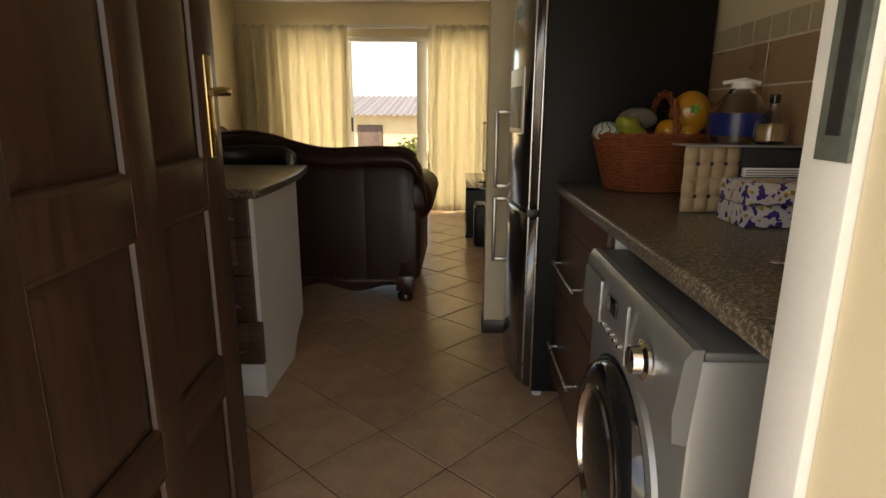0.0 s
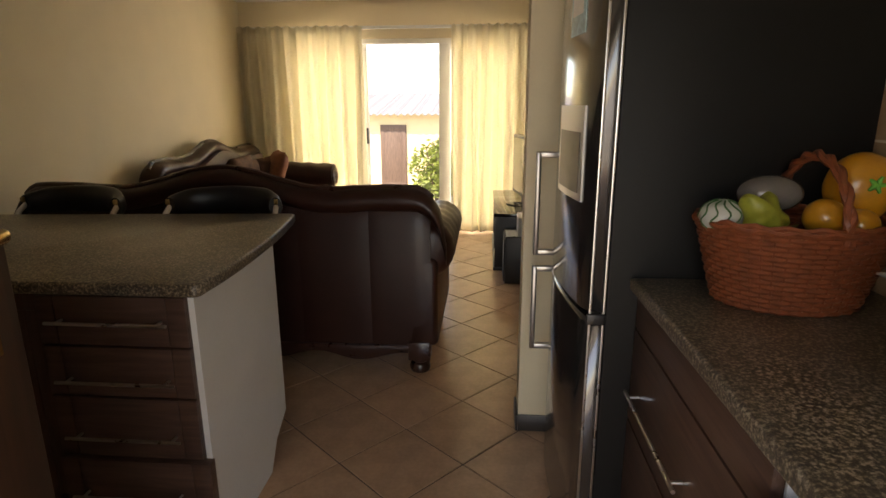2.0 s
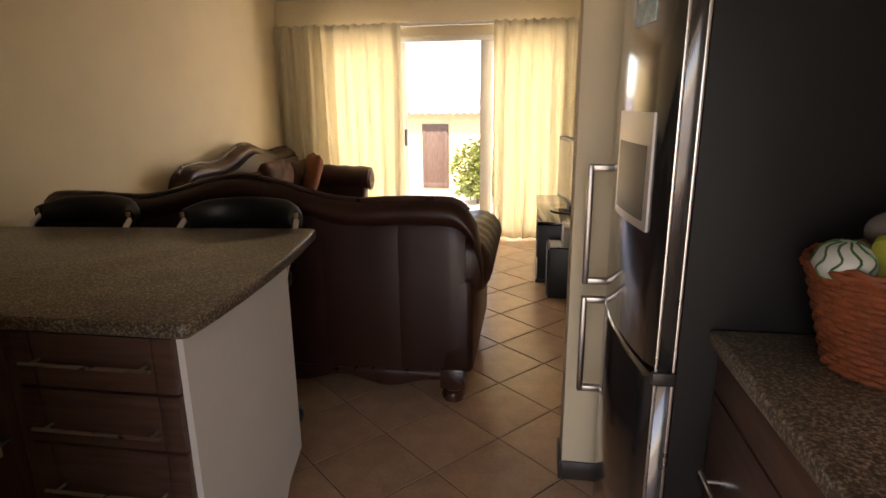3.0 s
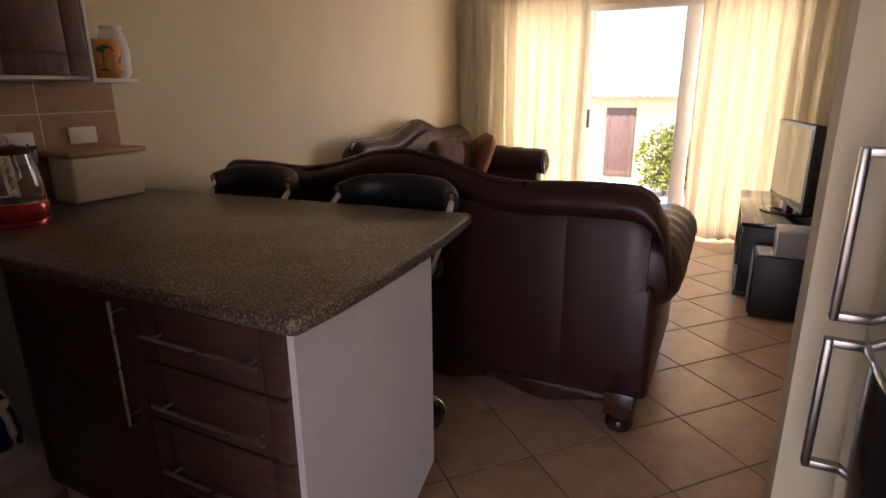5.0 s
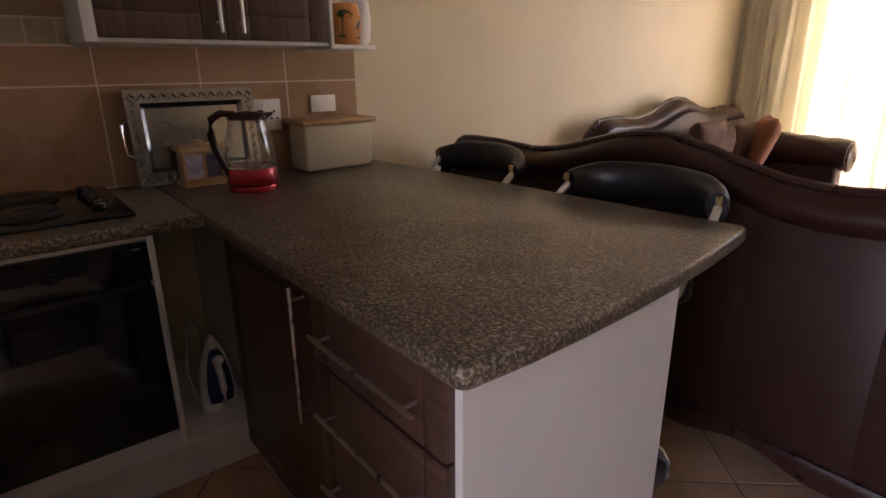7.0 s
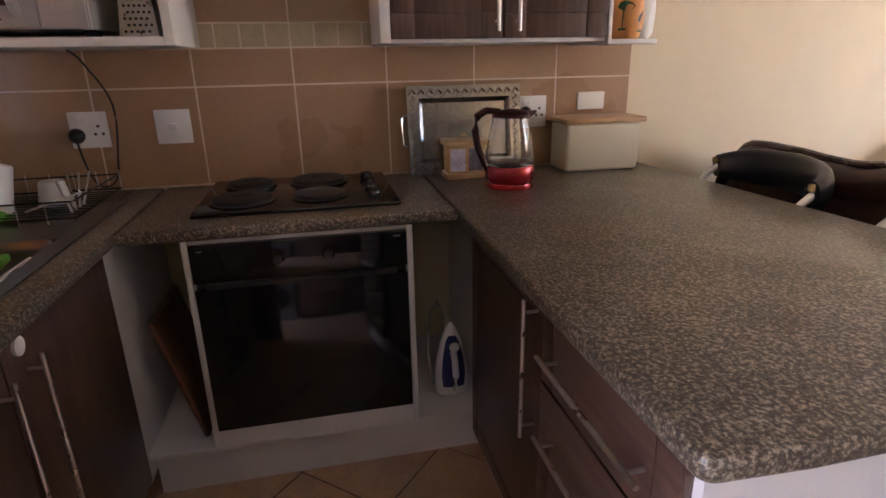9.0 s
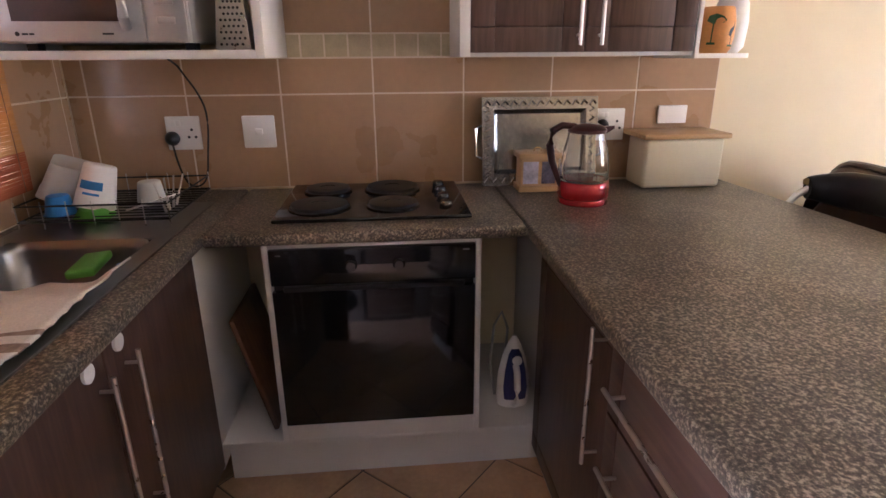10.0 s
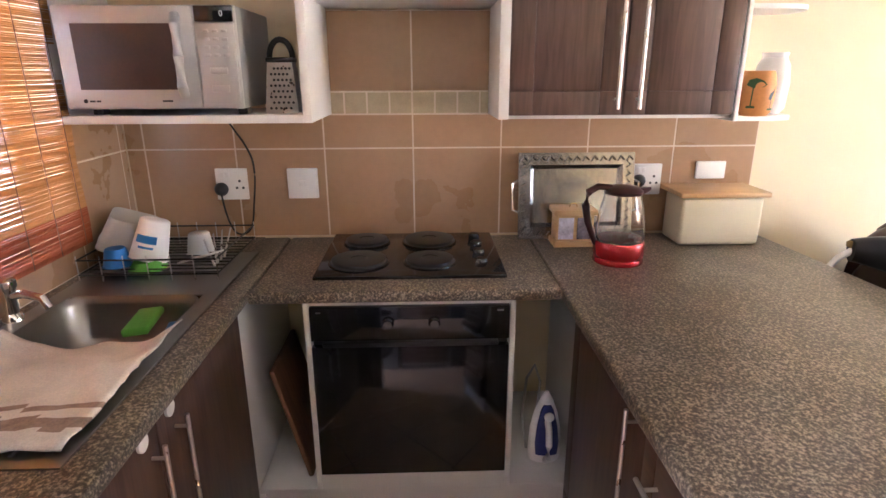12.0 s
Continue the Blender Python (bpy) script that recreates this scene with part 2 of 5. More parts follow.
def lathe(profile, centre, n=32, bm=None, axis="z", sx=1.0, sy=1.0):
    """Turns (radius, height) pairs round an axis through centre."""
    out = bm if bm else bmesh.new()
    c = Vector(centre)
    rings = []
    for r, h in profile:
        ring = []
        for j in range(n):
            a = 2 * math.pi * j / n
            u, v = r * math.cos(a) * sx, r * math.sin(a) * sy
            p = {"z": (u, v, h), "x": (h, u, v), "y": (u, h, v)}[axis]
            ring.append(out.verts.new(c + Vector(p)))
        rings.append(ring)
    for a, b in zip(rings, rings[1:]):
        for j in range(n):
            out.faces.new((a[j], a[(j + 1) % n], b[(j + 1) % n], b[j]))
    out.faces.new(rings[0][::-1])
    out.faces.new(rings[-1])
    return out


def loft(sections, bm=None, closed=True, caps=True):
    out = bm if bm else bmesh.new()
    rings = [[out.verts.new(p) for p in s] for s in sections]
    n = len(rings[0])
    for a, b in zip(rings, rings[1:]):
        for j in range(n if closed else n - 1):
            out.faces.new((a[j], a[(j + 1) % n], b[(j + 1) % n], b[j]))
    if caps and closed:
        out.faces.new(rings[0][::-1])
        out.faces.new(rings[-1])
    return out


def prism(points, z0, z1, b=0.0):
    """An outline in x, y raised from z0 to z1, its upper and lower rims rounded by b."""
    bm = bmesh.new()
    f = bm.faces.new([bm.verts.new((x, y, z0)) for x, y in points])
    r = bmesh.ops.extrude_face_region(bm, geom=[f])
    bmesh.ops.translate(bm, verts=[v for v in r["geom"] if isinstance(v, bmesh.types.BMVert)], vec=(0, 0, z1 - z0))
    if b:
        es = [e for e in bm.edges if abs(e.verts[0].co.z - e.verts[1].co.z) < 1e-6]
        bmesh.ops.bevel(bm, geom=es, offset=b, segments=3, profile=0.5, affect="EDGES")
    return bm


def arc(cx, cy, r, a0, a1, n):
    return [(cx + r * math.cos(radians(a0 + (a1 - a0) * i / n)), cy + r * math.sin(radians(a0 + (a1 - a0) * i / n))) for i in range(n + 1)]


def pillow(w, h, d, n=12, pinch=0.35):
    """A soft cushion in its own space: w along x, h along z, d thick along y."""
    bm = bmesh.new()
    grid = {}
    for side in (-1, 1):
        for i in range(n + 1):
            for j in range(n + 1):
                u, v = 2 * i / n - 1, 2 * j / n - 1
                edge = i in (0, n) or j in (0, n)
                if edge and side == 1:
                    grid[side, i, j] = grid[-1, i, j]
                    continue
                bulge = ((1 - u ** 4) * (1 - v ** 4)) ** 0.5
                k = 1 - pinch * 0.12 * (1 - abs(u)) * abs(v) - pinch * 0.12 * (1 - abs(v)) * abs(u)
                wob = 0.04 * noise.noise(Vector((u * 2, v * 2, side * 3.1)))
                grid[side, i, j] = bm.verts.new((u * w / 2 * k, side * d / 2 * bulge * (1 + wob * 3), v * h / 2 * k))
    for side in (-1, 1):
        for i in range(n):
            for j in range(n):
                q = [grid[side, i, j], grid[side, i + 1, j], grid[side, i + 1, j + 1], grid[side, i, j + 1]]
                bm.faces.new(q if side == -1 else q[::-1])
    return bm


def moved(bm, m):
    bmesh.ops.transform(bm, matrix=m, verts=bm.verts)
    return bm


def wall(name, pieces, material=None, label="smooth cream painted plaster wall"):
    bm = bmesh.new()
    for p in pieces:
        box(*p, bm=bm)
    return solid(name, bm, material or M_WALL, label, "wall", kind="structure", base=(0, 0, 0))


# ---- structure ----
ZC = 2.40
Y_IN, Y_OUT = 0.90, 0.70
# the living room end of this wall runs slightly out of square
solid("wall_west", prism([(-2.72, 0.5), (-2.40, 0.5), (-2.40, 3.35), (-2.515, 7.35), (-2.72, 7.35)], -0.1, ZC + 0.1), M_WALL, "smooth cream painted plaster wall", "wall", kind="structure", base=(0, 0, 0))
DX0, DX1, DZ = -0.45, 0.485, 2.06
WX0, WX1, WZ0, WZ1 = -2.02, -0.98, 1.02, 2.05
wall("wall_south", [(-2.40, WX0, Y_OUT, Y_IN, -0.1, ZC), (WX0, WX1, Y_OUT, Y_IN, -0.1, WZ0), (WX0, WX1, Y_OUT, Y_IN, WZ1, ZC),
                    (WX1, DX0 - 0.05, Y_OUT, Y_IN, -0.1, ZC), (DX1 + 0.012, 1.06, 0.50, 0.699, -0.1, ZC), (DX1 + 0.012, DX1 + 0.0495, 0.70, 0.828, -0.1, DZ + 0.05), (DX0 - 0.05, DX1 + 0.05, Y_OUT, Y_IN, DZ + 0.05, ZC), (DX1 + 0.05, 1.06, Y_OUT, Y_IN, -0.1, ZC)])
wall("wall_east", [(1.06, 1.26, 0.5, 7.35, -0.1, ZC + 0.1)])
SX0, SX1, SZ = -2.03, 0.465, 2.03
wall("wall_north", [(-2.55, SX0, 7.15, 7.35, -0.1, ZC), (SX0, SX1, 7.15, 7.35, SZ, ZC), (SX1, 1.06, 7.15, 7.35, -0.1, ZC)])
wall("wall_stub", [(0.255, 1.06, 3.225, 3.365, 0, ZC)])
solid("ceiling", box(-2.72, 1.26, 0.5, 7.35, ZC, ZC + 0.12), M_CEIL, "plain off-white painted ceiling", "ceiling", kind="structure")
floor = solid("floor", box(-2.72, 1.26, 0.5, 7.35, -0.1, -0.006), M_GROUT, "brown ceramic floor tiles laid diagonally with dark grout", "floor", kind="structure", base=(0, 0, 0))
bm = bmesh.new()
box(0.245, 0.255, 3.215, 3.375, 0, 0.075, 0.002, bm=bm)
box(0.2555, 1.06, 3.215, 3.225, 0, 0.075, 0.002, bm=bm)
box(0.2555, 1.06, 3.365, 3.375, 0, 0.075, 0.002, bm=bm)
bm2 = moved(box(0, 0.012, 0, 3.62, 0, 0.075, 0.002), pose(-2.405, 3.50, 0, 0, 0, 1.65))
me = mesh_of(bm2, "run", M_SLATE)
bm.from_mesh(me)
bpy.data.meshes.remove(me)
box(1.05, 1.06, 3.3755, 7.15, 0, 0.075, 0.002, bm=bm)
solid("baseboard", bm, M_SLATE, "dark tiled skirting along the wall foot", "skirting", kind="structure")

# ---- openings ----
M_STRIKE = mat("worn_grey_metal", (0.13, 0.15, 0.13), 0.5, 0.3, var=0.35, scale=25, bump=0.05)
fr = thing("door_frame", (0, 0.8, 0), "white enamelled steel frame of the entrance door", "door frame")
for nm, p, mt in (("jamb", (DX0 - 0.05, DX0 - 0.03, 0.69, 0.915, 0, DZ), M_DOOR), ("jamb", (DX1, DX1 + 0.05, 0.83, 0.915, 0, DZ), M_FRAMEW), ("head", (DX0 - 0.05, DX1 + 0.05, 0.83, 0.915, DZ, DZ + 0.05), M_FRAMEW)):
    part(nm, box(*p, 0.004), mt, fr)
part("strike_plate", box(DX1 - 0.004, DX1 + 0.002, 0.832, 0.885, 1.15, 1.36, 0.001), M_STRIKE, fr, "worn grey metal strike plate")
part("strike_slot", box(DX1 - 0.006, DX1 - 0.0035, 0.848, 0.868, 1.175, 1.33), M_BLACK, fr)

# entrance door, swung inwards, in its own space: x along the leaf, y its thickness
ang = math.degrees(math.atan2(0.83, -0.045))
door = thing("entrance_door", None, "dark varnished panelled wooden entrance door, standing open", "door", m=pose(-0.45, 0.80, 0, 0, 0, ang))
LW, LH, TH = 0.832, 2.04, 0.042
rows_z = ((0.15, 0.525), (0.615, 0.985), (1.085, 1.92))
cols_x = ((0.125, 0.40), (0.49, 0.725))
bm = bmesh.new()
for x0, x1 in ((0, 0.125), (0.40, 0.49), (0.725, LW)):
    box(x0, x1, -TH, 0, 0.005, LH, 0.003, bm=bm)
zs = [0.005] + [z for r in rows_z for z in r] + [LH]
for z0, z1 in zip(zs[::2], zs[1::2]):
    for x0, x1 in cols_x:
        box(x0 - 0.001, x1 + 0.001, -TH + 0.001, -0.001, z0, z1, 0.002, bm=bm)
leaf = part("leaf_frame", bm, M_DOOR, door)
for x0, x1 in cols_x:
    for z0, z1 in rows_z:
        bm = bmesh.new()
        box(x0, x1, -TH + 0.014, -0.014, z0, z1, bm=bm)
        s1, s2 = (x0 + 0.045, x1 - 0.045), (z0 + 0.045, z1 - 0.045)
        for ys, ye in ((-0.014, -0.004), (-TH + 0.014, -TH + 0.004)):
            loft([[(x0 + 0.012, ys, z0 + 0.012), (x1 - 0.012, ys, z0 + 0.012), (x1 - 0.012, ys, z1 - 0.012), (x0 + 0.012, ys, z1 - 0.012)],
                  [(s1[0], ye, s2[0]), (s1[1], ye, s2[0]), (s1[1], ye, s2[1]), (s1[0], ye, s2[1])]], bm=bm)
        part("panel", bm, M_DOOR, door, smooth=20)
        bm = bmesh.new()
        for yy in (-0.011, -TH + 0.011):
            for a, b in (((x0, z0), (x1, z0)), ((x1, z0), (x1, z1)), ((x1, z1), (x0, z1)), ((x0, z1), (x0, z0))):
                tube([(a[0], yy, a[1]), (b[0], yy, b[1])], 0.011, bm=bm, n=8)
        part("beading", bm, M_DOOR, door)
for side, yy in ((-1, -TH), (1, 0)):
    pl = part("lock_plate", box(LW - 0.075, LW - 0.035, yy - 0.004, yy + 0.004, 1.09, 1.315, 0.003), M_BRASS, door, "worn brass lock plate")
    y1 = yy + side * 0.045
    lever = tube([(LW - 0.055, yy, 1.235), (LW - 0.055, y1, 1.235), (LW - 0.075, y1 + side * 0.004, 1.236), (LW - 0.12, y1 + side * 0.004, 1.236), (LW - 0.165, y1, 1.230)], [0.010, 0.009, 0.009, 0.009, 0.007], n=10)
    part("lever_handle", lever, M_BRASS, pl, "brass lever handle")
    part("keyhole", lathe([(0.006, -0.0055), (0.006, 0.0055)], (LW - 0.055, yy, 1.13), 12, axis="y"), M_BLACK, pl)

# kitchen window
win = thing("window_1", (-1.5, 0.78, WZ0), "white framed kitchen window behind the bamboo blind", "window")
win["kind"] = "structure"
bm = bmesh.new()
for p in ((WX0, WX0 + 0.045, WZ0, WZ1), (WX1 - 0.045, WX1, WZ0, WZ1), (-1.52, -1.48, WZ0, WZ1), (WX0 + 0.0455, -1.5205, WZ0, WZ0 + 0.045), (WX0 + 0.0455, -1.5205, WZ1 - 0.045, WZ1), (-1.4795, WX1 - 0.0455, WZ0, WZ0 + 0.045), (-1.4795, WX1 - 0.0455, WZ1 - 0.045, WZ1)):
    box(p[0], p[1], 0.74, 0.79, p[2], p[3], 0.003, bm=bm)
part("window_frame", bm, M_FRAMEW, win)
for x0, x1 in ((WX0 + 0.04, -1.515), (-1.485, WX1 - 0.04)):
    pane = part("pane", box(x0, x1, 0.762, 0.766, WZ0 + 0.04, WZ1 - 0.04), M_GLASS, win)
    pane.visible_shadow = False

# sliding door to the garden
sl = thing("sliding_door", (-0.7, 7.2, 0), "white aluminium sliding glass door onto the patio, half open", "sliding door")
bm = bmesh.new()
for p in ((SX0, SX0 + 0.05, 0, SZ), (SX1 - 0.05, SX1, 0, SZ), (SX0 + 0.0505, SX1 - 0.0505, SZ - 0.05, SZ), (SX0 + 0.0505, SX1 - 0.0505, 0.0, 0.03)):
    box(p[0], p[1], 7.18, 7.28, p[2], p[3], 0.003, bm=bm)
part("outer_frame", bm, M_FRAMEW, sl)
for x0, x1, yy in ((SX0 + 0.05, -1.185, 7.25), (-0.415, SX1 - 0.05, 7.21)):
    bm = bmesh.new()
    w0 = 0.125 if x0 > -1 else 0.06
    for p in ((x0, x0 + w0, 0.032, SZ - 0.052), (x1 - 0.06, x1, 0.032, SZ - 0.052), (x0 + w0 + 0.0005, x1 - 0.0605, SZ - 0.11, SZ - 0.052), (x0 + w0 + 0.0005, x1 - 0.0605, 0.032, 0.10)):
        box(p[0], p[1], yy - 0.015, yy + 0.015, p[2], p[3], 0.003, bm=bm)
    panel = part("panel_frame", bm, M_FRAMEW, sl)
    g = part("pane", box(x0 + 0.05, x1 - 0.05, yy - 0.003, yy + 0.003, 0.09, SZ - 0.10), M_GLASS, panel)
    g.visible_shadow = False
part("handle", box(-1.21, -1.19, 7.20, 7.235, 0.95, 1.12, 0.004), M_BLACK, sl, "dark pull handle")


def curtain(x0, x1, folds, seed, label):
    rnd = random.Random(seed)
    n, rows = folds * 14, 26
    ph = [rnd.uniform(-0.5, 0.5) for _ in range(folds + 1)]
    am = [rnd.uniform(0.6, 1.3) for _ in range(folds + 1)]
    bm = bmesh.new()
    grid = []
    for j in range(rows + 1):
        v = j / rows
        z = 0.025 + (2.14 - 0.025) * v
        row = []
        for i in range(n + 1):
            u = i / n
            f = u * folds
            k = int(min(f, folds - 1))
            w = f - k
            a = am[k] * (1 - w) + am[k + 1] * w
            p = ph[k] * (1 - w) + ph[k + 1] * w
            amp = (0.036 + 0.018 * (1 - v)) * a
            if v > 0.93:
                amp *= 0.6
            y = 7.04 + amp * math.sin(2 * math.pi * f + p + 0.5 * math.sin(3 * v + k)) + 0.006 * math.sin(4 * math.pi * f * 1.7)
            x = x0 + (x1 - x0) * u + 0.02 * math.sin(2 * math.pi * f * 0.5 + 2 * v + seed) * (1 - v)
            row.append(bm.verts.new((x, y, z + (0.012 * math.sin(9 * f) if j == rows else 0))))
        grid.append(row)
    for j in range(rows):
        for i in range(n):
            bm.faces.new((grid[j][i], grid[j][i + 1], grid[j + 1][i + 1], grid[j + 1][i]))
    ob = solid("curtain", bm, M_CURTAIN, label, "curtain", "curtains", smooth=180)
    ob.modifiers.new("cloth", "SOLIDIFY").thickness = 0.002
    return ob


curtain(-2.495, -1.185, 9, 3, "cream unlined curtain drawn to one side, lit from behind")
curtain(-0.275, 0.86, 9, 8, "cream unlined curtain hanging in loose folds")
bm = box(-2.50, 1.02, 7.075, 7.10, 2.115, 2.145, 0.004)
solid("curtain_rail", bm, M_FRAMEW, "white curtain rail above the sliding door", "curtain rail")


# ---- worktops and units ----
def bar_handle(parent, a, b, out, r=0.005):
    """A steel bar from a to b, held off the front by two short posts."""
    a, b, out = Vector(a), Vector(b), Vector(out)
    d = (b - a).normalized()
    bm = tube([a + out, b + out], r, n=10)
    for p in (a + d * 0.03, b - d * 0.03):
        tube([p, p + out], r * 0.8, bm=bm, n=8)
    return part("handle", bm, M_STEEL, parent, "brushed steel bar handle")


def grooved(axis, u0, u1, z0, z1, back, front, gx=0.07, gz=0.06):
    """A cupboard front with routed grooves; axis 'x' lies along x at y=front, axis 'y' along y at x=front."""
    bm = bmesh.new()
    sgn = 1 if front > back else -1
    deep = front - sgn * 0.005

    def put(a0, a1, c0, c1, e0, e1, b):
        e0, e1 = sorted((e0, e1))
        if axis == "x":
            box(a0, a1, e0, e1, c0, c1, b, bm=bm)
        else:
            box(e0, e1, a0, a1, c0, c1, b, bm=bm)
    put(u0, u1, z0, z1, back, deep, 0.001)
    us = (u0, u0 + gx, u1 - gx, u1) if gx else (u0, u1)
    zs = (z0, z0 + gz, z1 - gz, z1) if gz else (z0, z1)
    for a0, a1 in zip(us, us[1:]):
        for c0, c1 in zip(zs, zs[1:]):
            put(a0 + 0.0012, a1 - 0.0012, c0 + 0.0012, c1 - 0.0012, deep - sgn * 0.002, front, 0.0015)
    return bm


ZT, ZU = 0.90, 0.862
# three worktops that meet at mitred joints
pts = [(-2.385, 2.424), (-1.80, 2.420), (-0.690, 2.420)] + arc(-0.688, 2.444, 0.024, -86, -5, 4)
pts += [(-0.659, 2.56), (-0.661, 2.70), (-0.668, 2.85), (-0.679, 3.0), (-0.697, 3.17), (-0.726, 3.36), (-0.742, 3.435), (-0.760, 3.452)] + [(-2.385, 3.325)]
solid("peninsula_worktop", prism(pts, ZU, ZT, 0.010), M_TOP, "brown speckled granite-look laminate breakfast bar with a bowed end", "worktop")
solid("hob_worktop", prism([(-2.385, 1.494), (-1.79, 1.494), (-1.79, 2.420), (-2.385, 2.420)], ZU, ZT, 0.012), M_TOP, "short speckled laminate worktop holding the hob", "worktop")
SB = (-1.79, -1.33, 0.985, 1.385)
bm = bmesh.new()
for p in ((-2.385, -0.72, SB[3], 1.490), (-2.385, -0.72, 0.905, SB[2]), (-2.385, SB[0], SB[2] - 0.004, SB[3] + 0.004), (SB[1], -0.72, SB[2] - 0.004, SB[3] + 0.004)):
    box(*p, ZU, ZT, 0.010 if p[3] == 1.490 else 0, bm=bm)
solid("sink_worktop", bm, M_TOP, "speckled laminate worktop with an inset steel sink", "worktop")
# the worktop over the washing machine lies a little higher than the others
RISE = 0.028
solid("long_worktop", prism([(0.507, 0.905), (1.05, 0.905), (1.05, 2.485), (0.487, 2.485)], ZU + RISE, ZT + RISE, 0.010), M_TOP, "dark speckled laminate worktop over the washing machine", "worktop")

# drawer unit at the open end of the peninsula
un = thing("drawer_unit", (-0.95, 2.7, 0), "walnut drawer unit with white end panel under the breakfast bar", "drawer unit")
outline = [(2.452, 0.0), (2.86, 0.0), (2.93, 0.10), (3.045, 0.165), (3.045, ZU), (2.452, ZU)]
part("end_panel", loft([[(x, y, z) for y, z in outline] for x in (-0.716, -0.698)]), M_WHITE, un, "white melamine end panel")
part("plinth", box(-1.16, -0.7165, 2.462, 2.84, 0.0, 0.150, 0.001), M_WHITE, un)
part("carcass", box(-1.16, -0.717, 2.455, 3.04, 0.151, ZU - 0.001), M_WOOD, un)
for z0, z1, zh, out in ((0.165, 0.345, 0.235, 0.012), (0.350, 0.545, 0.425, 0), (0.550, 0.704, 0.605, 0), (0.709, 0.857, 0.785, 0)):
    y = 2.434 - out
    d = part("drawer", grooved("x", -1.157, -0.717 + 2 * out, z0, z1, 2.454, y, 0.055, 0), M_WOODH, un)
    bar_handle(d, (-1.112, y, zh), (-0.760, y, zh), (0, -0.030, 0))
un = thing("base_cabinet", (-1.5, 2.7, 0), "dark walnut base cabinet with one long upright handle", "base cabinet")
part("carcass", box(-1.80, -1.162, 2.49, 3.04, 0.106, ZU - 0.001), M_WHITE, un)
part("plinth", box(-1.80, -1.162, 2.51, 2.9, 0, 0.105), M_WHITE, un)
d = part("door", grooved("x", -1.797, -1.162, 0.12, 0.857, 2.488, 2.468, 0.06, 0.06), M_WOOD, un)
bar_handle(d, (-1.262, 2.468, 0.835), (-1.262, 2.468, 0.490), (0, -0.034, 0))

# oven housing
un = thing("oven_housing", (-2.1, 1.95, 0), "white melamine oven housing with open niches on both sides", "oven housing")
part("plinth", box(-2.39, -1.875, 1.452, 2.530, 0, 0.168), M_WHITE, un)
part("bottom_board", box(-2.39, -1.815, 1.452, 2.530, 0.17, 0.186, 0.001), M_WHITE, un)
for y in (1.646, 2.272):
    part("upright", box(-2.39, -1.812, y, y + 0.016, 0.187, ZU - 0.001, 0.001), M_WHITE, un)
part("side", box(-2.39, -1.80, 1.436, 1.4515, 0.1, ZU - 0.001, 0.001), M_WHITE, un)
part("side", box(-2.39, -1.80, 2.5305, 2.540, 0.1, ZU - 0.001, 0.001), M_WHITE, un)
part("bottom_rail", box(-1.835, -1.812, 1.6625, 2.2715, 0.187, 0.247, 0.001), M_WHITE, un)
part("top_rail", box(-1.835, -1.812, 1.6625, 2.2715, 0.848, ZU - 0.001, 0.001), M_WHITE, un)
ov = thing("oven", (-2.1, 1.967, 0.19), "black glass built-in electric oven", "oven")
part("body", box(-2.36, -1.825, 1.668, 2.266, 0.248, 0.845), M_BLACK, ov)
part("door", box(-1.8245, -1.802, 1.665, 2.269, 0.250, 0.715, 0.003), M_BLACKG, ov, "black glass oven door")
part("control_panel", box(-1.8245, -1.802, 1.665, 2.269, 0.735, 0.846, 0.003), M_BLACKG, ov)
part("door_grip", box(-1.822, -1.794, 1.70, 2.235, 0.716, 0.733, 0.004), M_BLACK, ov)
for y in (1.90, 2.04):
    part("knob", lathe([(0.018, 0), (0.018, 0.010), (0.013, 0.014), (0.013, 0.02)], (-1.802, y, 0.795), 20, axis="x"), M_BLACKG, ov)
part("printed_mark", box(-1.8018, -1.8012, 1.685, 1.70, 0.828, 0.831), M_GREYP, ov)
part("printed_mark", box(-1.8018, -1.8012, 2.23, 2.25, 0.828, 0.833), M_GREYP, ov)

# sink cabinets
un = thing("sink_cabinet", (-1.5, 1.2, 0), "dark walnut sink cabinet with long steel handles and child locks", "sink cabinet")
part("carcass", box(-1.79, -0.74, 0.92, 1.4395, 0.1, 0.70), M_WHITE, un)
part("plinth", box(-1.79, -0.74, 0.95, 1.39, 0, 0.099), M_SLATE, un)
for x0, x1, xh in ((-1.795, -1.262, -1.335), (-1.258, -0.742, -1.225)):
    d = part("door", grooved("x", x0, x1, 0.12, 0.857, 1.440, 1.458, 0, 0), M_WOOD, un)
    bar_handle(d, (xh, 1.458, 0.80), (xh, 1.458, 0.40), (0, 0.03, 0))
for x in (-1.317, -1.195):
    part("child_lock", lathe([(0.019, 0), (0.019, 0.006), (0.012, 0.009), (0.006, 0.0095)], (x, 1.4585, 0.828), 24, axis="y"), M_PLASTICW, un, "round white plastic child lock")

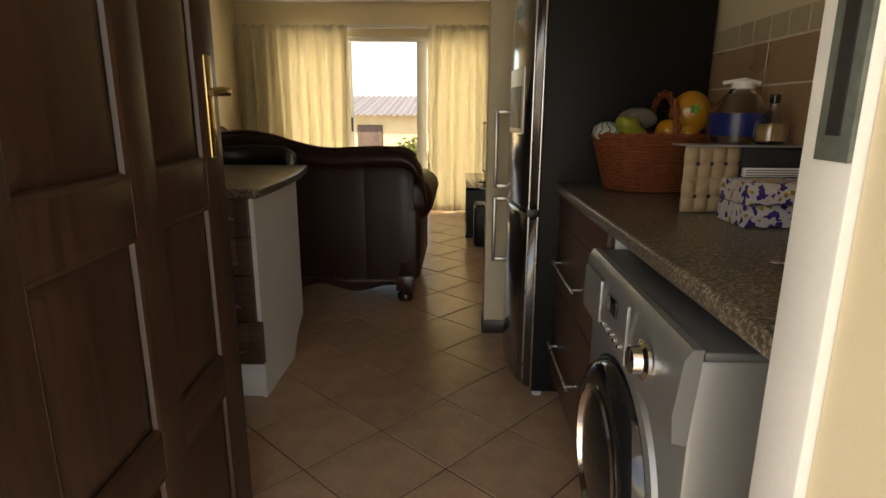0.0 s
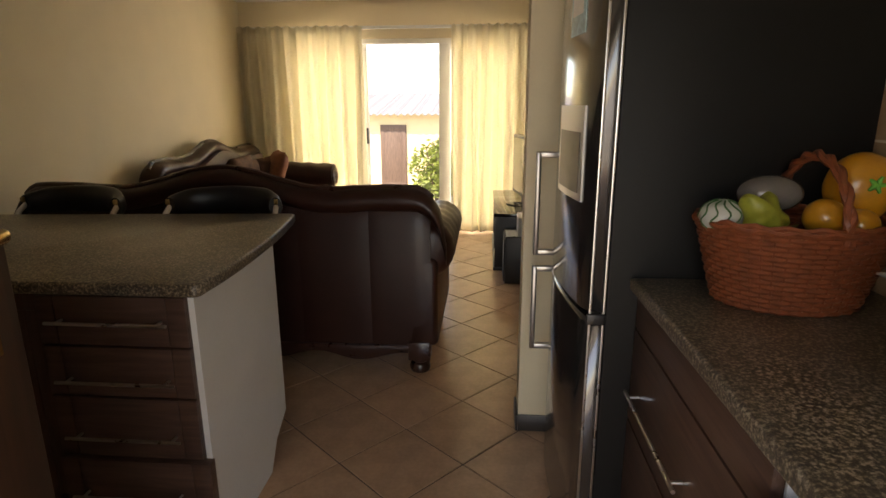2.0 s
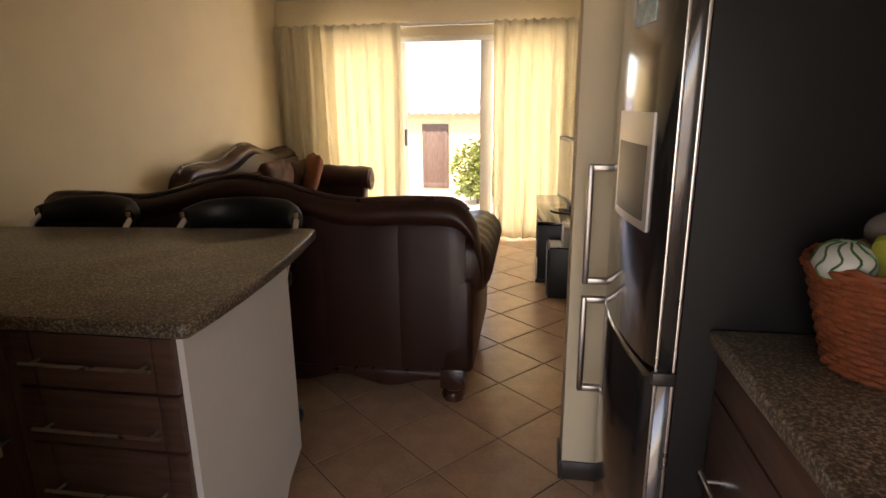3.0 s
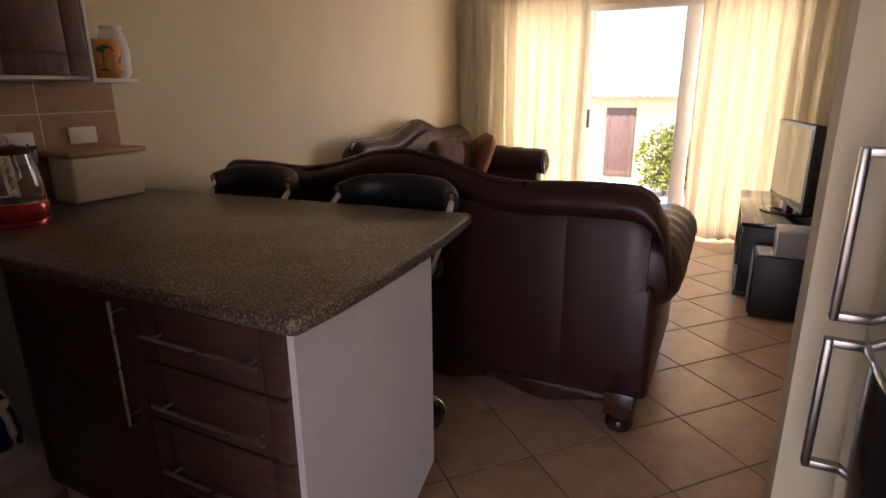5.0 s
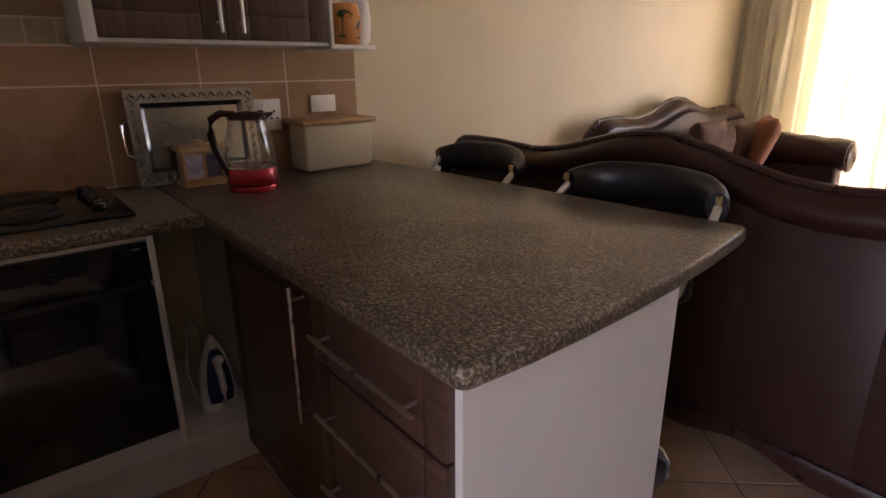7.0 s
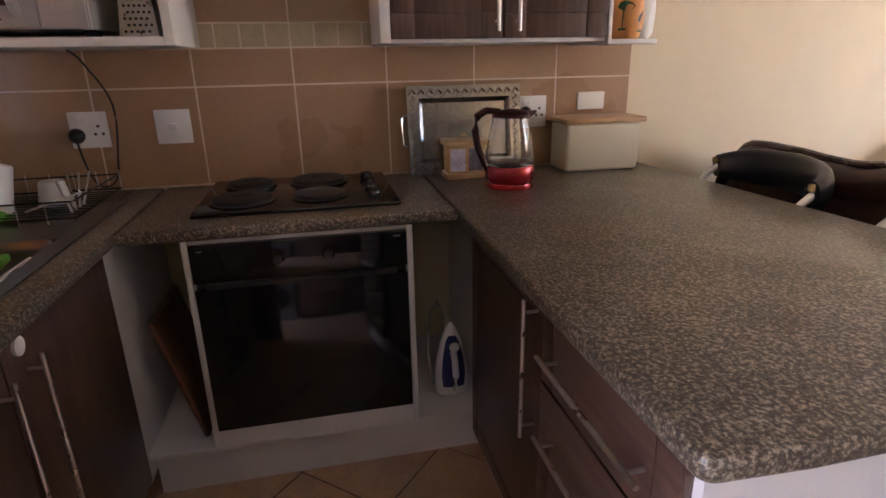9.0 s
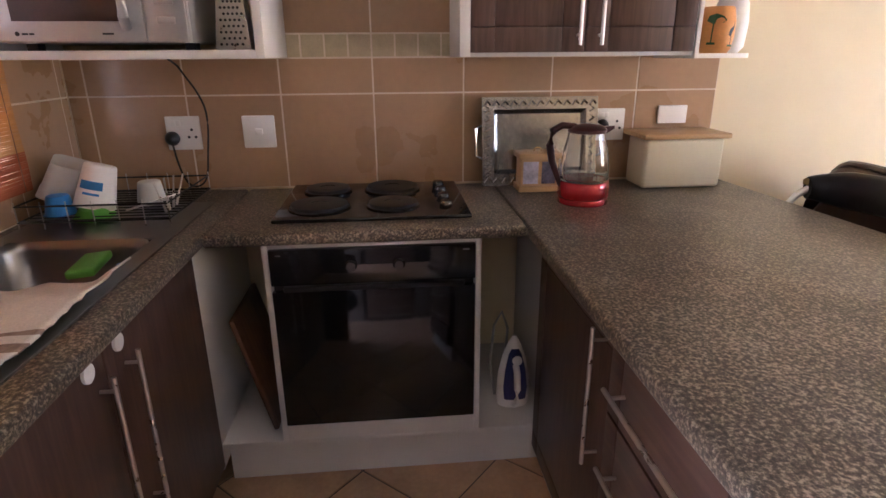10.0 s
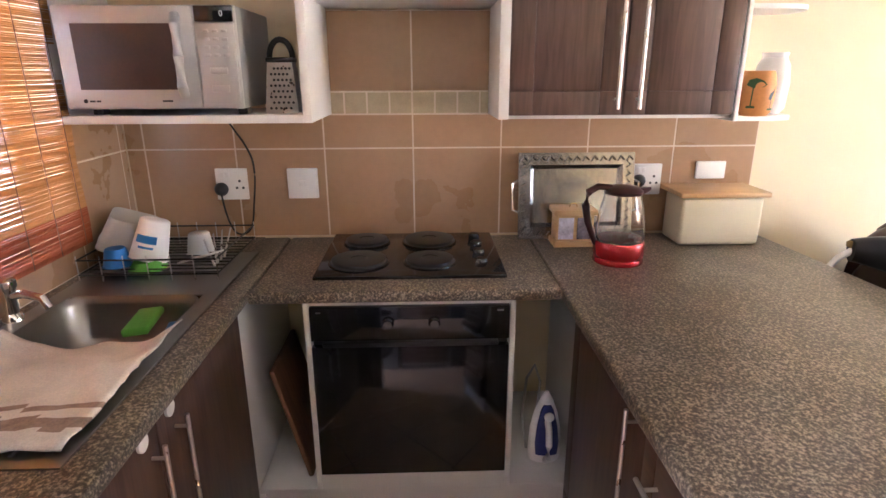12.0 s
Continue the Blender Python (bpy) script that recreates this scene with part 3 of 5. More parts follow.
# drawer unit beside the washing machine
un = thing("drawer_unit", (0.7, 2.0, 0), "dark walnut drawer unit between the washing machine and the fridge", "drawer unit")
part("carcass", box(0.528, 1.04, 1.745, 2.485, 0.1, ZU + RISE - 0.001), M_WHITE, un)
part("plinth", box(0.56, 1.04, 1.75, 2.475, 0, 0.099), M_SLATE, un)
for z0, z1 in ((0.12, 0.515), (0.52, 0.785), (0.79, 0.885)):
    d = part("drawer", grooved("y", 1.747, 2.483, z0, z1, 0.526, 0.508, 0, 0), M_WOODY, un)
    if z1 - z0 > 0.15:
        zh = 0.285 if z0 < 0.2 else 0.63
        bar_handle(d, (0.508, 2.02, zh), (0.508, 2.42, zh), (-0.028, 0, 0))

# ---- fridge ----
fg = thing("fridge_freezer", (0.65, 2.8, 0), "tall black fridge freezer with steel bar handles and water dispenser", "fridge")
part("body", box(0.43, 1.04, 2.492, 3.21, 0.03, 1.93, 0.008), M_FRIDGE, fg)


def fridge_door(z0, z1):
    secs = []
    for z, k in ((z0, 0.012), (z0 + 0.012, 0), (z1 - 0.012, 0), (z1, 0.012)):
        sec = [(0.426, 2.495 + k, z), (0.426, 3.205 - k, z)]
        for i in range(17):
            u = i / 16
            y = 3.205 - k - (0.71 - 2 * k) * u
            x = 0.382 - 0.045 * (1 - (2 * u - 1) ** 2) + k
            if i in (0, 16):
                x += 0.012
            sec.append((x, y, z))
        secs.append(sec)
    return loft(secs)


for z0, z1, h0, h1 in ((0.05, 0.80, 0.455, 0.785), (0.81, 1.925, 0.828, 1.205)):
    d = part("door", fridge_door(z0, z1), M_FRIDGED, fg, "glossy black curved door", smooth=50)
    bm = bmesh.new()
    box(0.280, 0.298, 3.06, 3.09, h0, h1, 0.005, bm=bm)
    for h in (h0, h1):
        s = 1 if h == h0 else -1
        box(0.292, 0.375, 3.062, 3.088, min(h, h + s * 0.02), max(h, h + s * 0.02), 0.004, bm=bm)
    part("handle", bm, M_FHANDLE, d, "brushed steel bar handle")


def on_door(y0, y1, z0, z1, proud):
    """A thin panel that lies along the curve of the fridge door."""
    secs = []
    for i in range(7):
        y = y0 + (y1 - y0) * i / 6
        x = 0.382 - 0.045 * (1 - (2 * (3.205 - y) / 0.71 - 1) ** 2)
        secs.append([(x - proud, y, z0), (x + 0.004, y, z0), (x + 0.004, y, z1), (x - proud, y, z1)])
    return loft(secs)


ds = part("dispenser", on_door(2.575, 2.845, 1.11, 1.365, 0.005), M_SILVER, fg, "silver water dispenser surround")
part("recess", on_door(2.60, 2.82, 1.13, 1.295, 0.0062), M_BLACK, ds)
part("edge_strip", box(0.422, 0.4285, 2.488, 2.4915, 0.05, 1.93, 0.001), M_STEEL, fg, "thin chrome edge strip")
part("door_edge_strip", box(0.386, 0.3925, 2.490, 2.4945, 0.05, 1.92, 0.001), M_STEEL, fg, "thin chrome edge strip")
part("hinge", box(0.38, 0.43, 2.481, 2.4945, 0.79, 0.82, 0.003), M_BLACK, fg)
for y in (2.535, 3.16):
    part("foot", lathe([(0.02, 0), (0.02, 0.01), (0.012, 0.012), (0.012, 0.032)], (0.46, y, 0), 16), M_PLASTICW, fg)

# ---- washing machine ----
wm = thing("washing_machine", (0.66, 1.32, 0), "silver front-loading washing machine under the worktop", "washing machine")
part("body", box(0.39, 0.96, 1.025, 1.625, 0.01, 0.813, 0.008), M_WM, wm)
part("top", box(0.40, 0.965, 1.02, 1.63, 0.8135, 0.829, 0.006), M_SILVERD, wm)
sec = [(0.389, 0.675), (0.366, 0.68), (0.362, 0.725), (0.372, 0.815), (0.384, 0.831), (0.40, 0.831)]
cp = part("control_panel", loft([[(x, y, z) for x, z in sec] for y in (1.022, 1.628)]), M_WM, wm)
part("soap_drawer", box(0.358, 0.368, 1.45, 1.60, 0.70, 0.80, 0.004), M_WM, cp)
part("display", box(0.3605, 0.364, 1.335, 1.40, 0.755, 0.79, 0.001), M_BLACKG, cp)
part("divider", box(0.3585, 0.366, 1.255, 1.261, 0.69, 0.81, 0.002), M_WM, cp)
part("dial", lathe([(0.034, 0), (0.034, -0.006), (0.026, -0.012), (0.024, -0.028), (0.018, -0.031)], (0.364, 1.155, 0.752), 32, axis="x"), M_CHROME, cp, "chrome programme dial")
for i in range(5):
    part("button", lathe([(0.006, 0), (0.006, -0.004), (0.004, -0.006)], (0.362, 1.30 + 0.03 * i, 0.712), 12, axis="x"), M_CHROME, cp)
dr = part("door", lathe([(0.215, 0.0), (0.215, -0.020), (0.200, -0.042), (0.175, -0.050), (0.145, -0.046), (0.140, -0.03)], (0.389, 1.33, 0.44), 56, axis="x"), M_BLACKG, wm, "round glossy black porthole door")
part("chrome_ring", lathe([(0.150, -0.040), (0.156, -0.053), (0.146, -0.056), (0.140, -0.042)], (0.389, 1.33, 0.44), 56, axis="x"), M_CHROME, dr)
part("porthole_glass", lathe([(0.140, -0.044), (0.12, -0.052), (0.06, -0.062), (0.0005, -0.064)], (0.389, 1.33, 0.44), 48, axis="x"), M_BLACKG, dr)
part("bezel", lathe([(0.245, 0.0), (0.240, -0.010), (0.222, -0.014), (0.216, 0.0)], (0.389, 1.33, 0.44), 56, axis="x"), M_WM, wm)


wm.location, wm.scale = (0.742, 1.385, 0), (1.0, 1.06, 1.028)


# ---- sofas ----
def sofa(name, m, length, label, group):
    """In its own space the back lies along x at y=0 and the seat looks along +y."""
    s = thing(name, None, label, "sofa", group, m=m)
    h = length / 2

    def crest(x):
        a = abs(x) / h
        z = 0.962 + 0.105 * (0.5 + 0.5 * math.cos(math.pi * min(1, a / 0.52))) ** 1.2 + 0.012 * math.sin(math.pi * max(0, (a - 0.52) / 0.48))
        if a > 0.86:
            k = (a - 0.86) / 0.14
            z -= 0.26 * (1 - math.sqrt(max(0, 1 - k * k)))
        return z
    xs = [-h + 2 * h * i / 64 for i in range(65)]
    # outer back in upholstered panels with seams
    edges = [-h + 0.03, -h * 0.36, h * 0.36 - 0.02, h * 0.66, h - 0.08]
    for x0, x1 in zip(edges, edges[1:]):
        secs = []
        for i in range(13):
            u = i / 12
            x = x0 + (x1 - x0) * u
            puff = 0.004 * (1 - (2 * u - 1) ** 6)
            zt = crest(x) - 0.115
            secs.append([(x, 0.03 - puff, 0.125), (x, 0.022 - puff, 0.30), (x, 0.024 - puff, zt - 0.05), (x, 0.04 - puff, zt), (x, 0.12, zt), (x, 0.12, 0.125)])
        part("back_panel", loft(secs), M_LEATHER, s, smooth=60)
    # padded roll along the crest
    secs = []
    for x in xs:
        zc, seam = crest(x), 0.006 * abs(math.sin((x / h) * 9.4)) ** 0.3
        secs.append([(x, 0.085 + (0.075 + seam) * math.cos(a), zc - 0.065 + (0.062 + 0.002 * math.sin(31 * x)) * math.sin(a)) for a in [2 * math.pi * j / 14 for j in range(14)]])
    part("back_roll", loft(secs), M_LEATHER, s, smooth=60)
    # carved show-wood moulding on top
    part("crest_moulding", tube([(x, 0.075 + 0.004 * math.sin(x * 40), crest(x) - 0.002) for x in xs[2:-2]], 0.016, n=8), M_CARVED, s, "dark carved wooden crest")
    # inner back, seat and cushions
    secs = []
    for x in xs[4:-4]:
        zc = crest(x) - 0.09
        secs.append([(x, 0.13, 0.30), (x, 0.13, zc), (x, 0.20, zc), (x, 0.30, 0.40), (x, 0.30, 0.30)])
    part("inner_back", loft(secs), M_LEATHER, s)
    part("seat_base", box(-h + 0.16, h - 0.16, 0.10, 0.90, 0.17, 0.32, 0.02), M_LEATHER, s)
    n = 3 if length > 1.9 else 2
    w = (length - 0.52) / n
    for i in range(n):
        x = -h + 0.26 + w * (i + 0.5)
        part("seat_cushion", moved(pillow(w * 1.02, 0.66, 0.17), pose(x, 0.60, 0.39, 90)), M_CUSH, s, "patterned brown seat cushion", smooth=180)
        part("back_cushion", moved(pillow(w * 1.0, 0.46, 0.20), pose(x, 0.33, 0.66, -14)), M_CUSH, s, "patterned brown back cushion", smooth=180)
    # rolled arms with pleats
    for sg in (-1, 1):
        xa = sg * (h - 0.098)
        secs = []
        for i in range(29):
            u = i / 28
            y = 0.045 + 0.895 * u ** 1.2
            pl = 0.010 * abs(math.sin(u * math.pi * 6))
            e = min(1, 0.62 + 0.38 * math.sqrt(u / 0.12))
            secs.append([(xa + (0.130 + pl) * e * math.cos(a), y, 0.655 + (0.15 + pl - 0.04 * u) * e * math.sin(a)) for a in [2 * math.pi * j / 16 for j in range(16)]])
        part("arm_roll", loft(secs), M_LEATHER, s, "pleated rolled arm", smooth=70)
        part("arm_side", box(min(xa - sg * 0.10, xa + sg * 0.055), max(xa - sg * 0.10, xa + sg * 0.055), 0.02, 0.90, 0.15, 0.62, 0.03, seg=3), M_LEATHER, s)
        part("arm_scroll", lathe([(0.11, 0), (0.10, 0.02), (0.07, 0.03), (0.03, 0.04), (0.0005, 0.042)], (xa, 0.935, 0.64), 24, axis="y"), M_CARVED, s)
    # carved rail and feet
    for y0 in (0.012, 0.90):
        secs = []
        for x in [-h + 0.16 + (2 * h - 0.32) * i / 48 for i in range(49)]:
            d = 0.030 + 0.045 * abs(math.sin(2.5 * math.pi * x / h)) ** 2
            secs.append([(x, y0, 0.155), (x, y0 - 0.008, 0.14), (x, y0 + 0.004, 0.145 - d), (x, y0 + 0.03, 0.145 - d), (x, y0 + 0.035, 0.155)])
        part("carved_rail", loft(secs), M_CARVED, s, "scalloped carved rail", smooth=50)
    for x in (-h + 0.14, h - 0.14):
        for y in (0.055, 0.88):
            bm = box(x - 0.058, x + 0.058, y - 0.05, y + 0.05, 0.075, 0.175, 0.006)
            lathe([(0.035, 0.0), (0.05, 0.008), (0.056, 0.03), (0.05, 0.05), (0.036, 0.058), (0.044, 0.066), (0.044, 0.078)], (x, y, 0), 24, bm=bm)
            part("foot", bm, M_CARVED, s, "turned bun foot")
    return s


sofa("sofa", pose(-1.225, 3.700, 0), 2.27, "dark oxblood leather sofa with a serpentine carved back", "sofas")
sofa("sofa", pose(-2.405, 5.86, 0, 0, 0, -88.4), 2.10, "dark leather sofa against the wall with patterned cushions", "sofas")
for x, y, z, rx, rz, w in ((-1.99, 6.36, 0.76, -18, -60, 0.42), (-2.08, 5.68, 0.78, -18, -88, 0.40)):
    ob = solid("throw_pillow", moved(pillow(w, w * 0.92, 0.15), pose(0, 0, w * 0.46)), M_RUST if y > 6 else M_CUSH, "plump rust-coloured cushion on the sofa" if y > 6 else "plump brown cushion on the sofa", "cushion", "throw pillows", smooth=180, base=(0, 0, 0))
    ob.matrix_world = pose(x, y, z - w * 0.46, rx, 0, rz)


# ---- bar stools ----
def stool(m):
    s = thing("bar_stool", None, "black padded bar stool with chrome arms and worn backrest", "bar stool", "bar stools", m=m)
    prof = lambda a, r, cy, cz: (r * math.sin(a), cy + r * 0.62 * math.cos(a), cz)
    secs = []
    for i in range(25):
        a = radians(-84 + 168 * i / 24)
        t = 1 - abs(i - 12) / 12
        hh = 0.040 + 0.024 * min(1, t * 2.2)
        c = Vector(prof(a, 0.242, 0, 0.925))
        out = Vector((math.sin(a), math.cos(a), 0))
        secs.append([c + out * (0.030 * math.cos(b)) + Vector((0, 0, hh * math.sin(b) + 0.012 * t)) for b in [2 * math.pi * j / 14 for j in range(14)]])
    back = part("backrest", loft(secs), M_LEATHERB, s, "padded black leatherette backrest", smooth=60)
    for sg in (-1, 1):
        e = Vector((sg * 0.241, 0.024, 0.925))
        part("torn_end", moved(pillow(0.018, 0.026, 0.022, 6), Matrix.Translation(e + Vector((sg * 0.004, -0.012, 0.02)))), M_FOAM, back, "torn end with yellow foam showing", smooth=180)
        part("arm_tube", tube([e + Vector((0, 0, 0.0)), e + Vector((sg * 0.006, -0.04, -0.03)), e + Vector((sg * 0.004, -0.10, -0.11)), (sg * 0.215, -0.10, 0.70), (sg * 0.16, -0.04, 0.635), (sg * 0.05, 0, 0.625)], 0.012, n=10), M_ARM, s, "bent bright metal arm")
    part("seat", lathe([(0.05, 0.625), (0.185, 0.628), (0.205, 0.645), (0.205, 0.68), (0.185, 0.70), (0.0005, 0.705)], (0, -0.02, 0), 36), M_LEATHERB, s, smooth=70)
    part("column", lathe([(0.03, 0.03), (0.03, 0.40), (0.022, 0.405), (0.022, 0.625)], (0, 0, 0), 20), M_CHROME, s)
    part("base", lathe([(0.20, 0.0), (0.205, 0.006), (0.19, 0.014), (0.06, 0.04), (0.032, 0.07)], (0, 0, 0), 40), M_CHROME, s)
    part("footrest", tube([(0.15 * math.cos(a), -0.06 - 0.14 * math.sin(a), 0.22) for a in [math.pi * j / 14 for j in range(15)]], 0.010, n=8), M_CHROME, s)
    part("footrest_bracket", tube([(0, 0, 0.22), (0, -0.20, 0.22)], 0.010, n=8), M_CHROME, s)
    return s


M_FOAM = mat("yellow_foam", (0.34, 0.23, 0.09), 0.9, var=0.35, scale=60, bump=0.1)
first = stool(pose(-1.085, 3.45, 0.0, 0, 0, 4))
copy_thing(first, pose(-1.81, 3.44, 0, 0, 0, -6))

# ---- television corner ----
tv = thing("tv_stand", (0.48, 6.2, 0), "low black wooden television stand with a glass top", "tv stand")
m_tv = (0.17, 0.74, 5.63, 6.95)
part("top", box(m_tv[0], m_tv[1], m_tv[2], m_tv[3], 0.462, 0.49, 0.003), M_BLACKG, tv, "glossy glass top")
for y in (m_tv[2], 6.27, m_tv[3] - 0.03):
    part("upright", box(m_tv[0] + 0.01, m_tv[1] - 0.01, y, y + 0.03, 0.03, 0.4615, 0.002), M_BLACK, tv)
part("shelf", box(m_tv[0] + 0.02, m_tv[1] - 0.01, m_tv[2] + 0.031, 6.269, 0.24, 0.26), M_BLACK, tv)
part("shelf", box(m_tv[0] + 0.02, m_tv[1] - 0.01, 6.301, m_tv[3] - 0.031, 0.24, 0.26), M_BLACK, tv)
part("bottom", box(m_tv[0], m_tv[1], m_tv[2], m_tv[3], 0.0, 0.029, 0.002), M_BLACK, tv)
sc = thing("television", None, "flat black television on the stand, its screen catching the window light", "television", m=pose(0.45, 6.12, 0.491, 0, 0, 99))
part("casing", box(-0.42, 0.42, -0.035, 0.03, 0.06, 0.60, 0.008), M_BLACK, sc)
part("screen", box(-0.395, 0.395, 0.0305, 0.034, 0.09, 0.575), M_BLACKG, sc)
part("neck", box(-0.05, 0.05, -0.02, 0.02, 0.012, 0.062), M_BLACK, sc)
part("base", prism([(x, y) for x, y in arc(0, 0, 0.17, 0, 352, 44)], 0.0, 0.012, 0.003), M_BLACKG, sc)
sp = thing("subwoofer", (0.42, 5.3, 0), "black wooden subwoofer box on the floor", "subwoofer")
part("cabinet", box(0.255, 0.62, 5.255, 5.59, 0.006, 0.375, 0.004), M_BLACK, sp)
part("grille", box(0.245, 0.2545, 5.27, 5.575, 0.02, 0.36, 0.002), M_FRIDGE, sp)
solid("speaker", box(0.35, 0.60, 5.28, 5.52, 0.3755, 0.525, 0.006), [M_GREYP], "small grey-topped speaker on the subwoofer", "speaker")
bm = bmesh.new()
g = [[bm.verts.new((0.262 + 0.09 * i / 6, 5.27 + 0.22 * j / 8, 0.379 + 0.016 * abs(noise.noise(Vector((i * 0.6, j * 0.5, 2))))) ) for j in range(9)] for i in range(7)]
for i in range(6):
    for j in range(8):
        bm.faces.new((g[i][j], g[i + 1][j], g[i + 1][j + 1], g[i][j + 1]))
ob = solid("cloth", bm, M_PLASTICW, "crumpled white cloth on the subwoofer", "cloth", smooth=180)
ob.modifiers.new("cloth", "SOLIDIFY").thickness = 0.003

# ---- kitchen wall units ----
M_DISH = mat("frosted_plastic", (0.55, 0.55, 0.52), 0.45, var=0.05, bump=0.01)
M_BLUE = mat("blue_plastic", (0.03, 0.22, 0.55), 0.35, var=0.1, bump=0.005)
M_NAVY = mat("navy_plastic", (0.012, 0.02, 0.13), 0.3, var=0.1, bump=0.005)
M_GREEN = mat("green_plastic", (0.12, 0.42, 0.06), 0.5, var=0.15, bump=0.02)
M_CREAM = mat("cream_enamel", (0.72, 0.66, 0.48), 0.35, var=0.05, scale=6, bump=0.006)
M_RED = mat("red_metallic", (0.42, 0.012, 0.018), 0.22, 0.5, var=0.08, bump=0, coat=0.6)
M_MAROON = mat("maroon_plastic", (0.045, 0.008, 0.008), 0.3, var=0.1, bump=0.003)
M_CLOTH = mat("pale_dish_cloth", (0.74, 0.68, 0.60), 0.95, var=0.28, scale=7, fine=240, bump=0.12)
M_ORANGE = mat("orange_pottery", (0.68, 0.30, 0.08), 0.5, var=0.15, scale=14, bump=0.02)
M_DKGREEN = mat("dark_green_paint", (0.03, 0.10, 0.03), 0.6, var=0.2, bump=0.01)
M_INK = mat("dark_print", (0.03, 0.03, 0.035), 0.5, var=0.1, bump=0)
M_PEWTER = mat("hammered_pewter", (0.36, 0.355, 0.35), 0.20, 1.0, var=0.2, scale=50, fine=200, bump=0.04)
M_BOARD = woodgrain("chopping_board", (0.11, 0.045, 0.022), (0.17, 0.075, 0.035), 0.5, "Z", coat=0)

# open shelf with the microwave
sh = thing("wall_shelf_unit", (-2.2, 1.3, 1.37), "open white wall unit that holds the microwave", "wall unit")
part("bottom_board", box(-2.39, -2.005, 0.912, 1.65, 1.368, 1.392, 0.001), M_WHITE, sh)
part("side_panel", box(-2.39, -2.005, 1.6505, 1.676, 1.368, 2.10, 0.001), M_WHITE, sh)
part("side_panel", box(-2.39, -2.005, 0.912, 0.93, 1.393, 2.10, 0.001), M_WHITE, sh)
part("top_board", box(-2.39, -2.005, 0.931, 1.65, 2.08, 2.10, 0.001), M_WHITE, sh)
hood = thing("extractor_unit", (-2.25, 1.97, 1.73), "white bridging unit above the hob", "wall unit")
part("body", box(-2.39, -2.10, 1.677, 2.254, 1.728, 2.10, 0.002), M_WHITE, hood)
cab = thing("wall_cabinet", (-2.25, 2.64, 1.37), "walnut two-door wall cabinet with long steel handles", "wall cabinet")
part("carcass", box(-2.39, -2.112, 2.255, 3.025, 1.368, 2.10, 0.001), M_WHITE, cab)
part("side_panel", box(-2.1115, -2.09, 2.255, 2.288, 1.368, 2.10, 0.001), M_WHITE, cab)
for y0, y1, yh in ((2.290, 2.655, 2.630), (2.658, 3.020, 2.700)):
    d = part("door", grooved("y", y0, y1, 1.380, 2.09, -2.1115, -2.092, 0.075, 0.075), M_WOOD, cab)
    bar_handle(d, (-2.092, yh, 1.40), (-2.092, yh, 1.82), (0.03, 0, 0), 0.006)
es = thing("corner_shelf", (-2.25, 3.12, 1.36), "white rounded open end shelf beside the wall cabinet", "shelf")
part("side_panel", box(-2.39, -2.095, 3.026, 3.040, 1.358, 2.10, 0.001), M_WHITE, es)
for z in (1.358, 1.70, 2.085):
    pts = [(-2.388, 3.0405), (-2.10, 3.0405)] + [(-2.388 + 0.288 * math.cos(radians(a)) ** 0.45, 3.0405 + 0.235 * math.sin(radians(a)) ** 0.45) for a in range(8, 91, 7)]
    part("shelf", prism(pts, z, z + 0.015, 0.001), M_WHITE, es)

# pottery on the end shelf
pot = thing("pottery_jar", (-2.135, 3.112, 1.373), "orange pottery jar painted with a tree and a bird", "jar")
part("body", lathe([(0.040, 0), (0.050, 0.012), (0.056, 0.05), (0.056, 0.10), (0.050, 0.135), (0.046, 0.142), (0.040, 0.140), (0.001, 0.13)], (-2.135, 3.112, 1.3735), 36), M_ORANGE, pot, smooth=50)


def on_jar(u, z, r=0.0572):
    a = radians(u)
    return (-2.135 + r * math.cos(a), 3.112 + r * math.sin(a), 1.3735 + z)


def painted(shape, name, material):
    bm = bmesh.new()
    bm.faces.new([bm.verts.new(on_jar(u, z)) for u, z in shape])
    part(name, bm, material, pot, smooth=None)


painted([(-62, 0.098), (-40, 0.088), (-10, 0.092), (0, 0.100), (-12, 0.112), (-34, 0.120), (-55, 0.114)], "painted_tree_crown", M_DKGREEN)
painted([(-44, 0.030), (-40, 0.030), (-38, 0.09), (-42, 0.09)], "painted_trunk", M_DKGREEN)
painted([(-56, 0.026), (-28, 0.026), (-30, 0.033), (-54, 0.033)], "painted_grass", M_DKGREEN)
painted([(12, 0.055), (22, 0.050), (36, 0.075), (38, 0.098), (30, 0.082), (16, 0.072)], "painted_bird", M_INK)
painted([(20, 0.024), (23, 0.024), (25, 0.052), (22, 0.052)], "painted_leg", M_INK)
painted([(10, 0.020), (34, 0.020), (32, 0.026), (12, 0.026)], "painted_grass", M_DKGREEN)
solid("vase", lathe([(0.036, 0), (0.052, 0.02), (0.057, 0.10), (0.050, 0.16), (0.038, 0.185), (0.042, 0.20), (0.034, 0.198), (0.001, 0.03)], (-2.215, 3.205, 1.3735), 32), M_PLASTICW, "plain white vase behind the jar", "vase")

